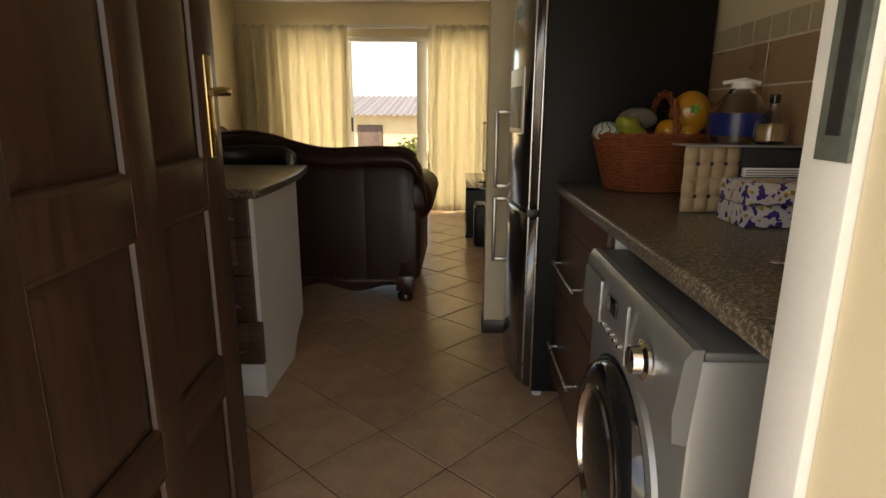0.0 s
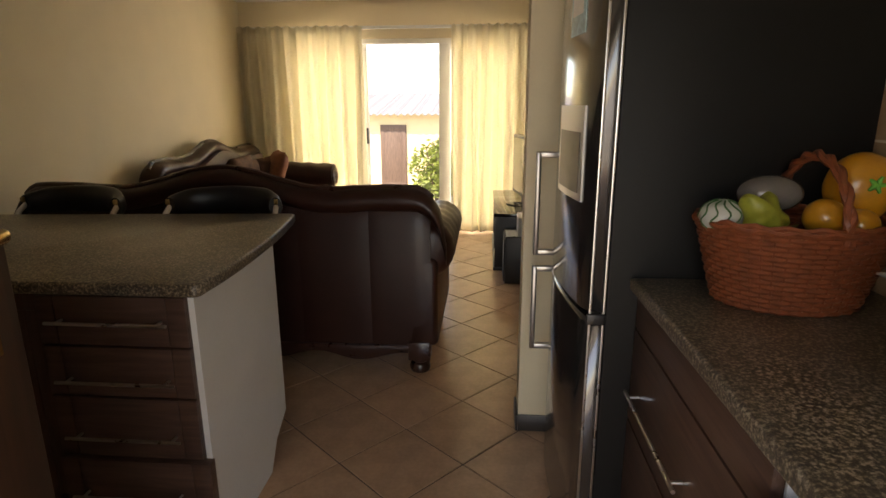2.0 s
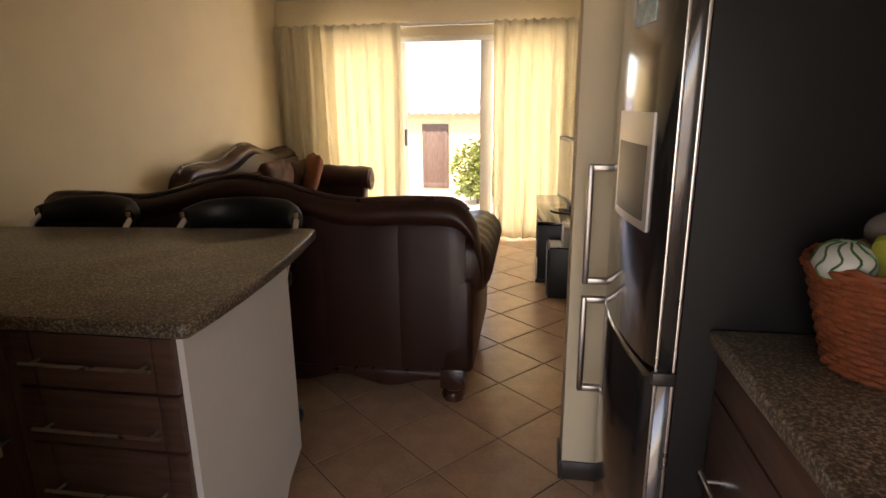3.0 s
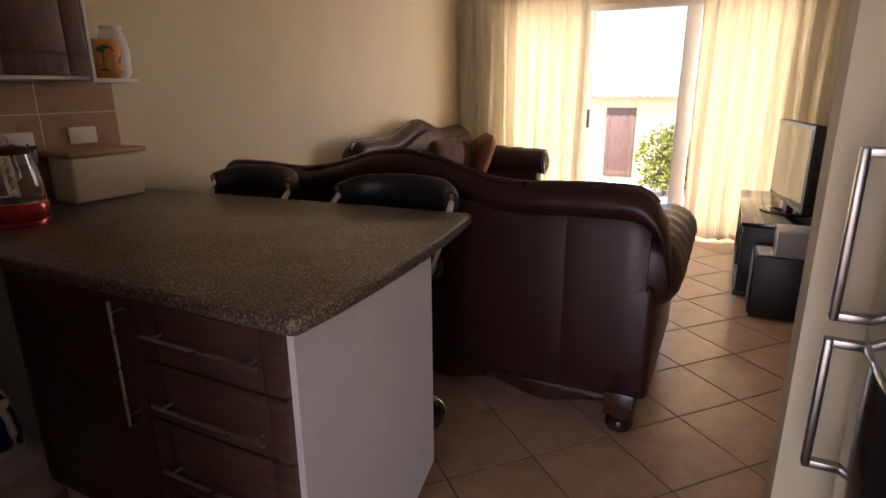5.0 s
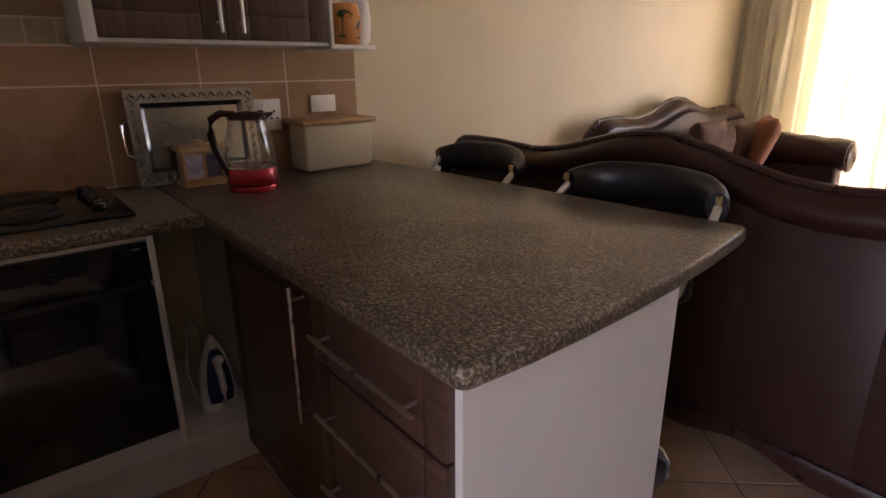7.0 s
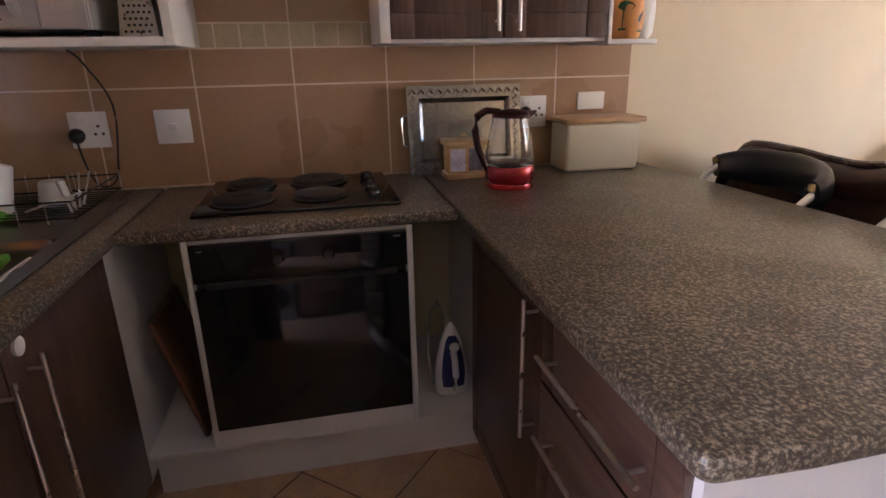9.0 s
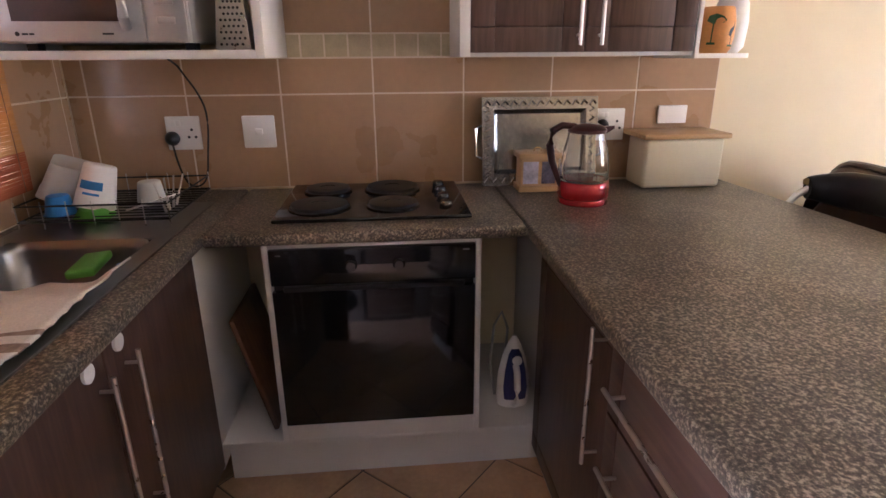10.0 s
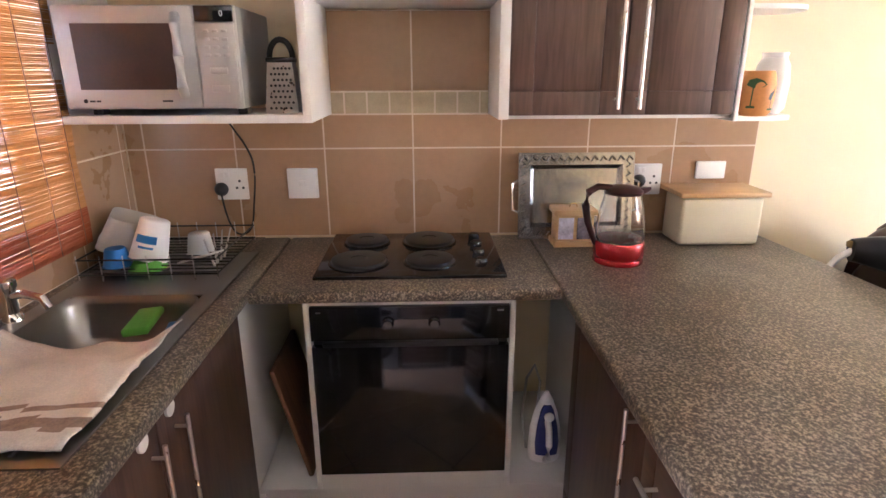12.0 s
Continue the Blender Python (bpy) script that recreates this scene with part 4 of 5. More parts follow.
# microwave
mw = thing("microwave", (-2.2, 1.22, 1.40), "silver microwave oven with dark glass door and handle", "microwave")
part("body", box(-2.36, -2.018, 0.965, 1.478, 1.412, 1.700, 0.006), M_GREYP, mw)
part("front", box(-2.0178, -2.000, 0.965, 1.478, 1.412, 1.700, 0.004), M_SILVER, mw)
dd = part("door", box(-1.9998, -1.992, 0.968, 1.360, 1.416, 1.697, 0.003), M_SILVER, mw, "silver door")
part("window", box(-1.9918, -1.9902, 1.015, 1.300, 1.468, 1.650, 0.0005), M_MWWIN, dd, "dark meshed window")
part("handle", tube([(-1.992, 1.312, 1.452), (-1.966, 1.318, 1.478), (-1.954, 1.323, 1.56), (-1.964, 1.320, 1.645), (-1.992, 1.312, 1.672)], 0.014, n=10), M_SILVER, dd)
part("badge", lathe([(0.006, 0), (0.006, 0.001)], (-1.992, 1.022, 1.436), 16, axis="x"), M_INK, dd)
for y0, y1 in ((1.034, 1.050), (1.053, 1.066), (1.245, 1.275)):
    part("print_bar", box(-1.9922, -1.9914, y0, y1, 1.433, 1.438), M_INK, dd)
kp = part("keypad", box(-1.9998, -1.993, 1.366, 1.474, 1.416, 1.652, 0.002), M_SILVER, mw, "pale control keypad")
part("display", box(-1.9998, -1.992, 1.366, 1.474, 1.655, 1.697, 0.001), M_BLACKG, mw, "black clock display")
cu = bpy.data.curves.new("digit", "FONT")
cu.body, cu.size, cu.extrude, cu.align_x = "0", 0.022, 0.0004, "CENTER"
tmp = new("digit_source", cu)
me = bpy.data.meshes.new_from_object(tmp)
bpy.data.objects.remove(tmp)
bm = bmesh.new()
bm.from_mesh(me)
moved(bm, pose(-1.9914, 1.442, 1.669, 90, 0, 90))
part("display_digit", bm, M_PLASTICW, mw, smooth=None)
for i in range(4):
    for j in range(3):
        part("key", box(-1.9929, -1.9912, 1.385 + 0.026 * j, 1.402 + 0.026 * j, 1.625 - 0.022 * i, 1.634 - 0.022 * i, 0.001), M_SILVER, kp)
part("key", box(-1.9929, -1.990, 1.395, 1.445, 1.51, 1.53, 0.003), M_SILVER, kp)
part("key", box(-1.9929, -1.990, 1.395, 1.445, 1.46, 1.48, 0.003), M_SILVER, kp)
for y in (1.0, 1.44):
    part("foot", box(-2.10, -2.06, y, y + 0.03, 1.3925, 1.412), M_BLACK, mw)
# power lead down to the socket
lead = [(-2.30, 1.300, 1.366), (-2.355, 1.306, 1.345), (-2.372, 1.322, 1.31), (-2.373, 1.352, 1.26), (-2.373, 1.374, 1.20), (-2.371, 1.376, 1.13), (-2.370, 1.364, 1.04), (-2.368, 1.350, 0.955), (-2.366, 1.322, 0.922), (-2.364, 1.288, 0.926), (-2.362, 1.266, 0.97), (-2.355, 1.256, 1.03), (-2.350, 1.252, 1.085)]
smooth_lead = []
for i in range(len(lead) - 1):
    a, b, c, d = (Vector(lead[max(0, min(len(lead) - 1, i + k))]) for k in (-1, 0, 1, 2))
    for s in range(6):
        t = s / 6
        smooth_lead.append(0.5 * ((2 * b) + (c - a) * t + (2 * a - 5 * b + 4 * c - d) * t * t + (3 * b - a - 3 * c + d) * t ** 3))
lead_t = thing("power_lead", (-2.37, 1.33, 0.92), "black power lead hanging from the microwave to its plug", "power lead")
part("cable", tube(smooth_lead, 0.0035, n=6), M_BLACK, lead_t)
part("plug", moved(lathe([(0.024, 0.0), (0.026, 0.012), (0.018, 0.030), (0.010, 0.036), (0.004, 0.040)], (0, 0, 0), 20, axis="x"), pose(-2.378, 1.248, 1.095)), M_BLACK, lead_t, "round black plug")

# grater
gt = thing("grater", (-2.1, 1.57, 1.393), "steel box grater with a black handle", "grater")
secs = [[(-2.12 + s * a, 1.572 + q * b, z) for s, q in ((-1, -1), (1, -1), (1, 1), (-1, 1))] for a, b, z in ((0.040, 0.052, 1.3925), (0.028, 0.038, 1.545))]
part("blade_body", loft(secs), M_STEEL, gt)
for i in range(8):
    for j in range(5):
        z = 1.408 + 0.017 * i
        k = (z - 1.3925) / 0.1525
        w = 0.040 - 0.012 * k
        y = 1.572 + (j - 2) * w * 0.40 + (0.006 if i % 2 else -0.003)
        part("cutting_hole", lathe([(0.0042, 0), (0.003, 0.0025), (0.0005, 0.003)], (-2.080 - 0.012 * k, y, z), 8, axis="x"), M_INK, gt)
part("cap", box(-2.152, -2.088, 1.530, 1.614, 1.5455, 1.560, 0.004), M_BLACK, gt)
part("grip", tube([(-2.12, 1.572 + 0.036 * math.cos(a), 1.558 + 0.055 * math.sin(a)) for a in [math.pi * j / 12 for j in range(13)]], 0.009, n=8), M_BLACK, gt)


def socket(y, z, kind, label):
    s = thing(kind, (-2.39, y, z), label, "wall socket" if kind == "wall_socket" else "switch", kind + "s")
    w, h = {"wall_socket": (0.060, 0.060), "isolator_switch": (0.058, 0.058), "small_switch": (0.058, 0.034)}[kind]
    part("plate", box(-2.391, -2.380, y - w, y + w, z - h, z + h, 0.004), M_PLASTICW, s)
    if kind == "wall_socket":
        for a, b in ((0.03, 0.012), (0.018, -0.014), (0.042, -0.014)):
            part("pin_hole", lathe([(0.005, 0), (0.005, 0.0012)], (-2.3803, y + a, z + b), 12, axis="x"), M_INK, s)
        for a in (-0.03, -0.012):
            part("rocker", box(-2.3805, -2.376, y + a - 0.007, y + a + 0.007, z + 0.026, z + 0.046, 0.002), M_PLASTICW, s)
    elif kind == "isolator_switch":
        part("rocker", box(-2.3805, -2.374, y - 0.014, y + 0.014, z - 0.010, z + 0.012, 0.003), M_PLASTICW, s)
    return s


socket(1.285, 1.112, "wall_socket", "white double wall socket with a black plug in it")
socket(1.552, 1.112, "isolator_switch", "square white stove isolator switch on the tiles")
socket(2.873, 1.116, "wall_socket", "white double wall socket behind the kettle")
socket(3.124, 1.150, "small_switch", "small white blank cover plate on the tiles")

plug = solid("plug", lathe([(0.024, 0.0), (0.026, 0.012), (0.018, 0.030), (0.010, 0.036)], (-2.379, 2.842, 1.112), 20, axis="x"), M_BLACK, "round black plug in the socket behind the kettle", "plug")

# hob
hb = thing("hob", (-2.13, 1.967, 0.90), "black four-plate electric hob set into the worktop", "hob")
part("surface", box(-2.375, -1.885, 1.665, 2.270, 0.9005, 0.913, 0.005), M_BLACKG, hb)
for x, y, r in ((-2.02, 1.795, 0.090), (-2.255, 1.80, 0.075), (-2.02, 2.03, 0.078), (-2.255, 2.03, 0.090)):
    pl = part("hotplate", lathe([(r + 0.006, 0.0), (r + 0.006, 0.004), (r, 0.006), (r, 0.015), (r - 0.006, 0.017), (0.028, 0.0165), (0.026, 0.014), (0.0005, 0.014)], (x, y, 0.913), 40), M_BLACK, hb, "solid black hotplate")
    part("plate_ring", lathe([(r + 0.010, 0.0), (r + 0.010, 0.003), (r + 0.006, 0.005), (r + 0.005, 0.0)], (x, y, 0.913), 40), M_BLACKG, pl)
for i in range(4):
    part("knob", lathe([(0.020, 0), (0.020, 0.012), (0.016, 0.018), (0.001, 0.019)], (-2.30 + 0.10 * i, 2.20, 0.913), 20), M_BLACKG, hb)

# tray against the wall, kettle, photo box, bread bin
tr = thing("serving_tray", None, "rectangular pewter serving tray with embossed rim leaning on the tiles", "tray", m=pose(-2.315, 2.588, 0.902, 0, -9, 0))
W, H = 0.44, 0.325
part("base", box(-0.004, 0.0, -W / 2 + 0.05, W / 2 - 0.05, 0.05, H - 0.05), M_PEWTER, tr)
rim = [(-W / 2, 0), (W / 2, 0), (W / 2, H), (-W / 2, H)]
inn = [(-W / 2 + 0.06, 0.06), (W / 2 - 0.06, 0.06), (W / 2 - 0.06, H - 0.06), (-W / 2 + 0.06, H - 0.06)]
mid = [(-W / 2 + 0.045, 0.045), (W / 2 - 0.045, 0.045), (W / 2 - 0.045, H - 0.045), (-W / 2 + 0.045, H - 0.045)]
bm = loft([[(x, y, z) for y, z in r] for r, x in ((rim, 0.012), (rim, 0.020), (mid, 0.022), (inn, 0.002), (inn, -0.002))], caps=False)
part("rim", bm, M_PEWTER, tr, "embossed flat rim", smooth=20)
bm = bmesh.new()
for i in range(13):
    y = -W / 2 + 0.02 + (W - 0.04) * i / 12
    for z in (0.022, H - 0.022):
        tube([(0.0215, y - 0.012, z - 0.010), (0.0235, y, z + 0.008), (0.0215, y + 0.012, z - 0.006)], 0.0035, bm=bm, n=5)
for i in range(8):
    z = 0.045 + (H - 0.09) * i / 7
    for y in (-W / 2 + 0.022, W / 2 - 0.022):
        tube([(0.0215, y - 0.010, z - 0.010), (0.0235, y + 0.006, z), (0.0215, y - 0.006, z + 0.012)], 0.0035, bm=bm, n=5)
part("embossing", bm, M_PEWTER, tr)
for sg in (-1, 1):
    part("handle", tube([(0.012, sg * W / 2, H / 2 + 0.06), (0.014, sg * (W / 2 + 0.022), H / 2 + 0.05), (0.014, sg * (W / 2 + 0.022), H / 2 - 0.05), (0.012, sg * W / 2, H / 2 - 0.06)], 0.006, n=8), M_CHROME, tr)

K = (-2.045, 2.668)
kt = thing("kettle", (*K, 0.90), "glass kettle with a red base and maroon handle, part filled", "kettle")
part("power_base", lathe([(0.082, 0.0), (0.084, 0.006), (0.080, 0.018), (0.074, 0.020)], (*K, 0.9005), 40), M_RED, kt)
part("red_band", lathe([(0.080, 0.021), (0.084, 0.028), (0.084, 0.070), (0.080, 0.076), (0.07, 0.077)], (*K, 0.9005), 40), M_RED, kt, "glossy red base band")
part("glass_jug", lathe([(0.078, 0.077), (0.081, 0.085), (0.080, 0.12), (0.073, 0.17), (0.062, 0.215), (0.060, 0.232), (0.057, 0.232), (0.059, 0.215), (0.070, 0.17), (0.077, 0.12), (0.077, 0.09), (0.074, 0.082)], (*K, 0.9005), 40), M_GLASS, kt, smooth=60)
part("lid", lathe([(0.062, 0.2325), (0.063, 0.242), (0.050, 0.254), (0.012, 0.260), (0.0005, 0.260)], (*K, 0.9005), 36), M_MAROON, kt)
part("spout", loft([[(K[0] + sx * 0.012, K[1] + 0.055, 0.9005 + z) for sx, z in ((-1, 0.225), (1, 0.225), (1, 0.25), (-1, 0.25))], [(K[0] + sx * 0.004, K[1] + 0.090, 0.9005 + z) for sx, z in ((-1, 0.243), (1, 0.243), (1, 0.252), (-1, 0.252))]]), M_MAROON, kt)
hp = [(0.0, -0.040, 0.252), (0.0, -0.085, 0.256), (0.0, -0.115, 0.238), (0.0, -0.122, 0.195), (0.0, -0.112, 0.14), (0.0, -0.090, 0.085), (0.0, -0.080, 0.06)]
part("handle", tube([(K[0] + a, K[1] + b, 0.9005 + c) for a, b, c in hp], [0.010, 0.012, 0.013, 0.013, 0.012, 0.010, 0.008], n=10), M_MAROON, kt)

pb = thing("photo_box", (-2.24, 2.555, 0.90), "small pale wooden box with picture panels", "keepsake box")
part("base", box(-2.295, -2.195, 2.485, 2.635, 0.901, 0.922, 0.002), M_PINE, pb)
part("body", box(-2.285, -2.205, 2.492, 2.628, 0.9225, 1.020, 0.002), M_PINE, pb)
part("lid", box(-2.297, -2.193, 2.482, 2.638, 1.0205, 1.040, 0.003), M_PINE, pb)
part("picture", box(-2.2048, -2.2025, 2.500, 2.555, 0.930, 1.010), mat("grey_picture", (0.45, 0.42, 0.48), 0.4, var=0.5, scale=25, bump=0), pb)
part("picture", box(-2.2048, -2.2025, 2.568, 2.618, 0.930, 1.010), mat("dark_picture", (0.16, 0.14, 0.17), 0.4, var=0.6, scale=30, bump=0), pb)
part("ring", tube([(-2.245, 2.56 + 0.014 * math.cos(a), 1.042 + 0.014 * math.sin(a)) for a in [math.pi * j / 8 for j in range(9)]], 0.002, n=6), M_BRASS, pb)

bb = thing("bread_bin", (-2.27, 3.095, 0.90), "cream enamel bread bin with a flat wooden lid", "bread bin")
part("body", box(-2.355, -2.198, 2.945, 3.245, 0.901, 1.080, 0.014, seg=4), M_CREAM, bb)
part("lid", box(-2.385, -2.185, 2.932, 3.262, 1.0805, 1.100, 0.006), M_PINE, bb, "flat pale wooden lid")

# ---- sink corner ----
sk = thing("kitchen_sink", (-1.6, 1.18, 0.9), "inset stainless steel sink with drainer", "sink")
x0, x1, y0, y1 = -2.18, -1.03, 0.945, 1.420
bm = bmesh.new()
for p in ((x0, x1, SB[3] - 0.012, y1), (x0, x1, y0, SB[2] + 0.012), (x0, SB[0] + 0.012, SB[2] + 0.0121, SB[3] - 0.0121), (SB[1] - 0.012, x1, SB[2] + 0.0121, SB[3] - 0.0121)):
    box(*p, 0.9005, 0.9045, bm=bm)
part("rim", bm, M_SINK, sk)


def rrect(a0, a1, b0, b1, r, z):
    out = []
    for cx, cy, s in ((a1 - r, b1 - r, 0), (a0 + r, b1 - r, 90), (a0 + r, b0 + r, 180), (a1 - r, b0 + r, 270)):
        out += [(cx + r * math.cos(radians(s + k * 15)), cy + r * math.sin(radians(s + k * 15)), z) for k in range(7)]
    return out


e = 0.012
bowl = [rrect(SB[0] + e - k, SB[1] - e + k, SB[2] + e - k, SB[3] - e + k, 0.06 - k * 0.2, z) for k, z in ((0.004, 0.905), (0.0, 0.903), (-0.006, 0.88), (-0.014, 0.78), (-0.04, 0.755), (-0.12, 0.75))]
bm = loft(bowl, caps=False)
bm.faces.new([v for v in bm.verts if abs(v.co.z - 0.75) < 1e-5])
part("bowl", bm, M_SINK, sk, "deep steel bowl", smooth=60)
for i in range(6):
    yy = 1.02 + 0.06 * i
    part("drainer_groove", tube([(SB[1] + 0.03, yy, 0.9045), (x1 - 0.03, yy, 0.9045)], 0.004, n=6), M_SINK, sk)
tp = thing("tap", (-1.56, 0.945, 0.9), "chrome pillar tap over the sink", "tap")
part("body", lathe([(0.026, 0.0), (0.024, 0.012), (0.016, 0.02), (0.016, 0.075), (0.020, 0.085)], (-1.62, 0.948, 0.905), 24), M_CHROME, tp)
part("spout", tube([(-1.62, 0.955, 0.97), (-1.60, 1.00, 0.985), (-1.58, 1.06, 0.98), (-1.575, 1.075, 0.955)], 0.011, n=10), M_CHROME, tp)
part("knob", lathe([(0.020, 0), (0.024, 0.008), (0.024, 0.024), (0.014, 0.032)], (-1.62, 0.948, 0.990), 20), M_CHROME, tp)

# dish rack
rk = thing("dish_rack", (-2.05, 1.15, 0.905), "black wire dish rack on the worktop corner", "dish rack")
rx0, rx1, ry0, ry1 = -2.30, -1.90, 0.955, 1.375
for z in (0.925, 0.972):
    part("rim_wire", tube([(rx0, ry0, z), (rx1, ry0, z), (rx1, ry1, z), (rx0, ry1, z)], 0.003, n=6, closed=True), M_BLACK, rk)
for i in range(12):
    xx = rx0 + (rx1 - rx0) * (i + 0.5) / 12
    part("wire", tube([(xx, ry0, 0.925), (xx, ry1, 0.925)], 0.002, n=5), M_BLACK, rk)
for xx in (rx0, rx1):
    for k in range(7):
        yy = ry0 + (ry1 - ry0) * k / 6
        part("upright_wire", tube([(xx, yy, 0.905), (xx, yy, 0.985)], 0.002, n=5), M_STEEL, rk)


def tub(name, m, r0, r1, h, material, label, cat):
    return solid_at(name, lathe([(r0 * 0.9, 0), (r0, 0.004), (r1, h), (r1 + 0.004, h + 0.002), (r1 - 0.002, h), (r0 - 0.003, 0.006), (0.0005, 0.006)], (0, 0, 0), 32), m, material, label, cat)


def solid_at(name, bm, m, material, label, cat, group="", smooth=50):
    ob = solid(name, bm, material, label, cat, group, smooth=smooth, base=(0, 0, 0))
    ob.matrix_world = m
    return ob


solid_at("plastic_container", loft([rrect(-a, a, -b, b, 0.03, z) for a, b, z in ((0.06, 0.075, 0), (0.075, 0.09, 0.11), (0.078, 0.093, 0.112), (0.072, 0.087, 0.11), (0.058, 0.072, 0.004))]), pose(-2.10, 1.055, 1.055, 158, 8, 20), M_DISH, "frosted plastic tub upside down in the rack", "container")
tub("blue_cup", pose(-1.985, 1.03, 0.985, 180, 0, 0), 0.032, 0.042, 0.055, M_BLUE, "small blue plastic cup upside down in the rack", "cup")
ob = tub("yoghurt_tub", pose(-2.04, 1.145, 1.065, 166, -10, 0), 0.045, 0.058, 0.13, M_PLASTICW, "white plastic tub with blue print drying in the rack", "tub")
bm = bmesh.new()
for a0, a1, za, zb in ((20, 75, 0.05, 0.075), (28, 60, 0.085, 0.092)):
    s = [[(math.cos(radians(a)) * (0.0458 + 0.0132 * z / 0.13 + 0.0006), math.sin(radians(a)) * (0.0458 + 0.0132 * z / 0.13 + 0.0006), z) for z in (za, zb)] for a in range(a0 - 60, a1 - 40, 6)]
    for p, q in zip(s, s[1:]):
        bm.faces.new([bm.verts.new(v) for v in (p[0], q[0], q[1], p[1])])
lb = new("print_band", mesh_of(bm, "print_band", M_BLUE))
lb.parent = ob
tub("green_bowl", pose(-1.99, 1.12, 0.945, 180, 6, 0), 0.04, 0.055, 0.028, M_GREEN, "shallow green plastic bowl upside down in the rack", "bowl")
tub("clear_cup", pose(-2.14, 1.235, 0.99, 180, 0, 0), 0.035, 0.045, 0.07, M_DISH, "frosted plastic cup upside down in the rack", "cup")
bm = box(-0.011, 0.011, -0.10, 0.02, -0.003, 0.003, 0.002)
box(-0.018, 0.018, 0.0201, 0.075, -0.002, 0.002, 0.0015, bm=bm)
solid_at("spatula", bm, pose(-1.95, 1.315, 0.965, 18, 0, -20), M_PLASTICW, "white plastic spatula lying across the rack", "spatula")
for i in range(4):
    s = thing("cutlery_piece", None, "steel fork standing in the dish rack", "fork", "cutlery", m=pose(-2.05 + 0.03 * i, 1.345, 0.93, -14 + 7 * i, 10 * (i - 1.5), 0))
    part("stem", tube([(0, 0, 0), (0, 0, 0.07)], [0.004, 0.0025], n=6), M_STEEL, s)
    for k in (-1, 0, 1):
        part("tine", tube([(0.004 * k, 0, 0.0705), (0.005 * k, 0, 0.10)], 0.0012, n=5), M_STEEL, s)

# cloth over the drainer and bowl edge
bm = bmesh.new()
nx, ny = 34, 30
g = []
for i in range(nx + 1):
    row = []
    for j in range(ny + 1):
        u, v = i / nx, j / ny
        x = -1.045 - 0.50 * u + 0.02 * math.sin(5 * v) + 0.018 * noise.noise(Vector((v * 4, 1.5, 0)))
        y = 0.975 + 0.425 * v + 0.015 * noise.noise(Vector((u * 4, 7.5, 0)))
        z = 0.911 + 0.014 * abs(noise.noise(Vector((u * 3.2, v * 2.6, 0)))) + 0.008 * abs(noise.noise(Vector((u * 9, v * 8, 3))))
        if SB[1] - 0.02 > x:
            z -= 0.05 * min(1, (SB[1] - 0.02 - x) / 0.12) * (1 - abs(2 * v - 1) ** 3) - 0.006 * math.sin(14 * v)
        row.append(bm.verts.new((x, y, z)))
    g.append(row)
for i in range(nx):
    for j in range(ny):
        bm.faces.new((g[i][j], g[i + 1][j], g[i + 1][j + 1], g[i][j + 1]))
for f in bm.faces:
    if 0.07 < (-1.045 - f.calc_center_median().x) < 0.11 or 0.13 < (-1.045 - f.calc_center_median().x) < 0.145:
        f.material_index = 1
ob = solid("dish_cloth", bm, [M_CLOTH, mat("brown_woven_band", (0.34, 0.24, 0.18), 0.95, var=0.35, scale=40, fine=240, bump=0.12)], "crumpled pale cotton dish cloth spread over the sink drainer", "dish cloth", smooth=180)
ob.modifiers.new("cloth", "SOLIDIFY").thickness = 0.004
solid_at("sponge", box(-0.075, 0.075, -0.034, 0.034, 0, 0.022, 0.008, seg=3), pose(-1.67, 1.25, 0.862, 4, 0, 8), M_GREEN, "green scouring pad in the sink", "sponge")
solid_at("blue_brush", box(-0.05, 0.05, -0.012, 0.012, 0, 0.02, 0.006, seg=3), pose(-1.585, 1.355, 0.865, 0, 5, 10), M_BLUE, "blue plastic brush in the sink", "brush")

# iron and board in the niches
ir = thing("steam_iron", (-2.0, 2.36, 0.187), "white and navy steam iron standing on its heel", "iron")
secs = []
for z, w, d in ((0.187, 0.052, 0.055), (0.22, 0.056, 0.060), (0.30, 0.052, 0.055), (0.36, 0.040, 0.045), (0.41, 0.022, 0.030), (0.44, 0.006, 0.012)):
    secs.append([(-2.02 + d * math.cos(a) * 0.6, 2.385 + w * math.sin(a), z) for a in [2 * math.pi * j / 20 for j in range(20)]])
part("body", loft(secs), M_PLASTICW, ir, smooth=60)
secs = []
for z, w in ((0.225, 0.036), (0.27, 0.040), (0.33, 0.034), (0.38, 0.022), (0.40, 0.012)):
    d = 0.036 - 0.020 * max(0, (z - 0.3) / 0.1)
    secs.append([(-2.02 + d + 0.010 * math.cos(a), 2.385 + w * math.sin(a), z) for a in [2 * math.pi * j / 16 for j in range(16)]])
part("water_tank", loft(secs), M_NAVY, ir, "navy blue water tank", smooth=60)
part("handle", tube([(-1.985, 2.385, 0.20), (-1.955, 2.385, 0.23), (-1.95, 2.385, 0.28), (-1.962, 2.385, 0.33), (-1.985, 2.385, 0.35)], 0.011, n=10), M_PLASTICW, ir)
part("dial", lathe([(0.016, 0), (0.016, 0.006), (0.010, 0.010)], (-1.972, 2.385, 0.375), 16, axis="x"), M_PLASTICW, ir)
part("cord", tube([(-2.05, 2.33, 0.20), (-2.10, 2.32, 0.30), (-2.14, 2.34, 0.42), (-2.16, 2.37, 0.46), (-2.15, 2.39, 0.40), (-2.13, 2.38, 0.30)], 0.005, n=6), M_GREYP, ir)
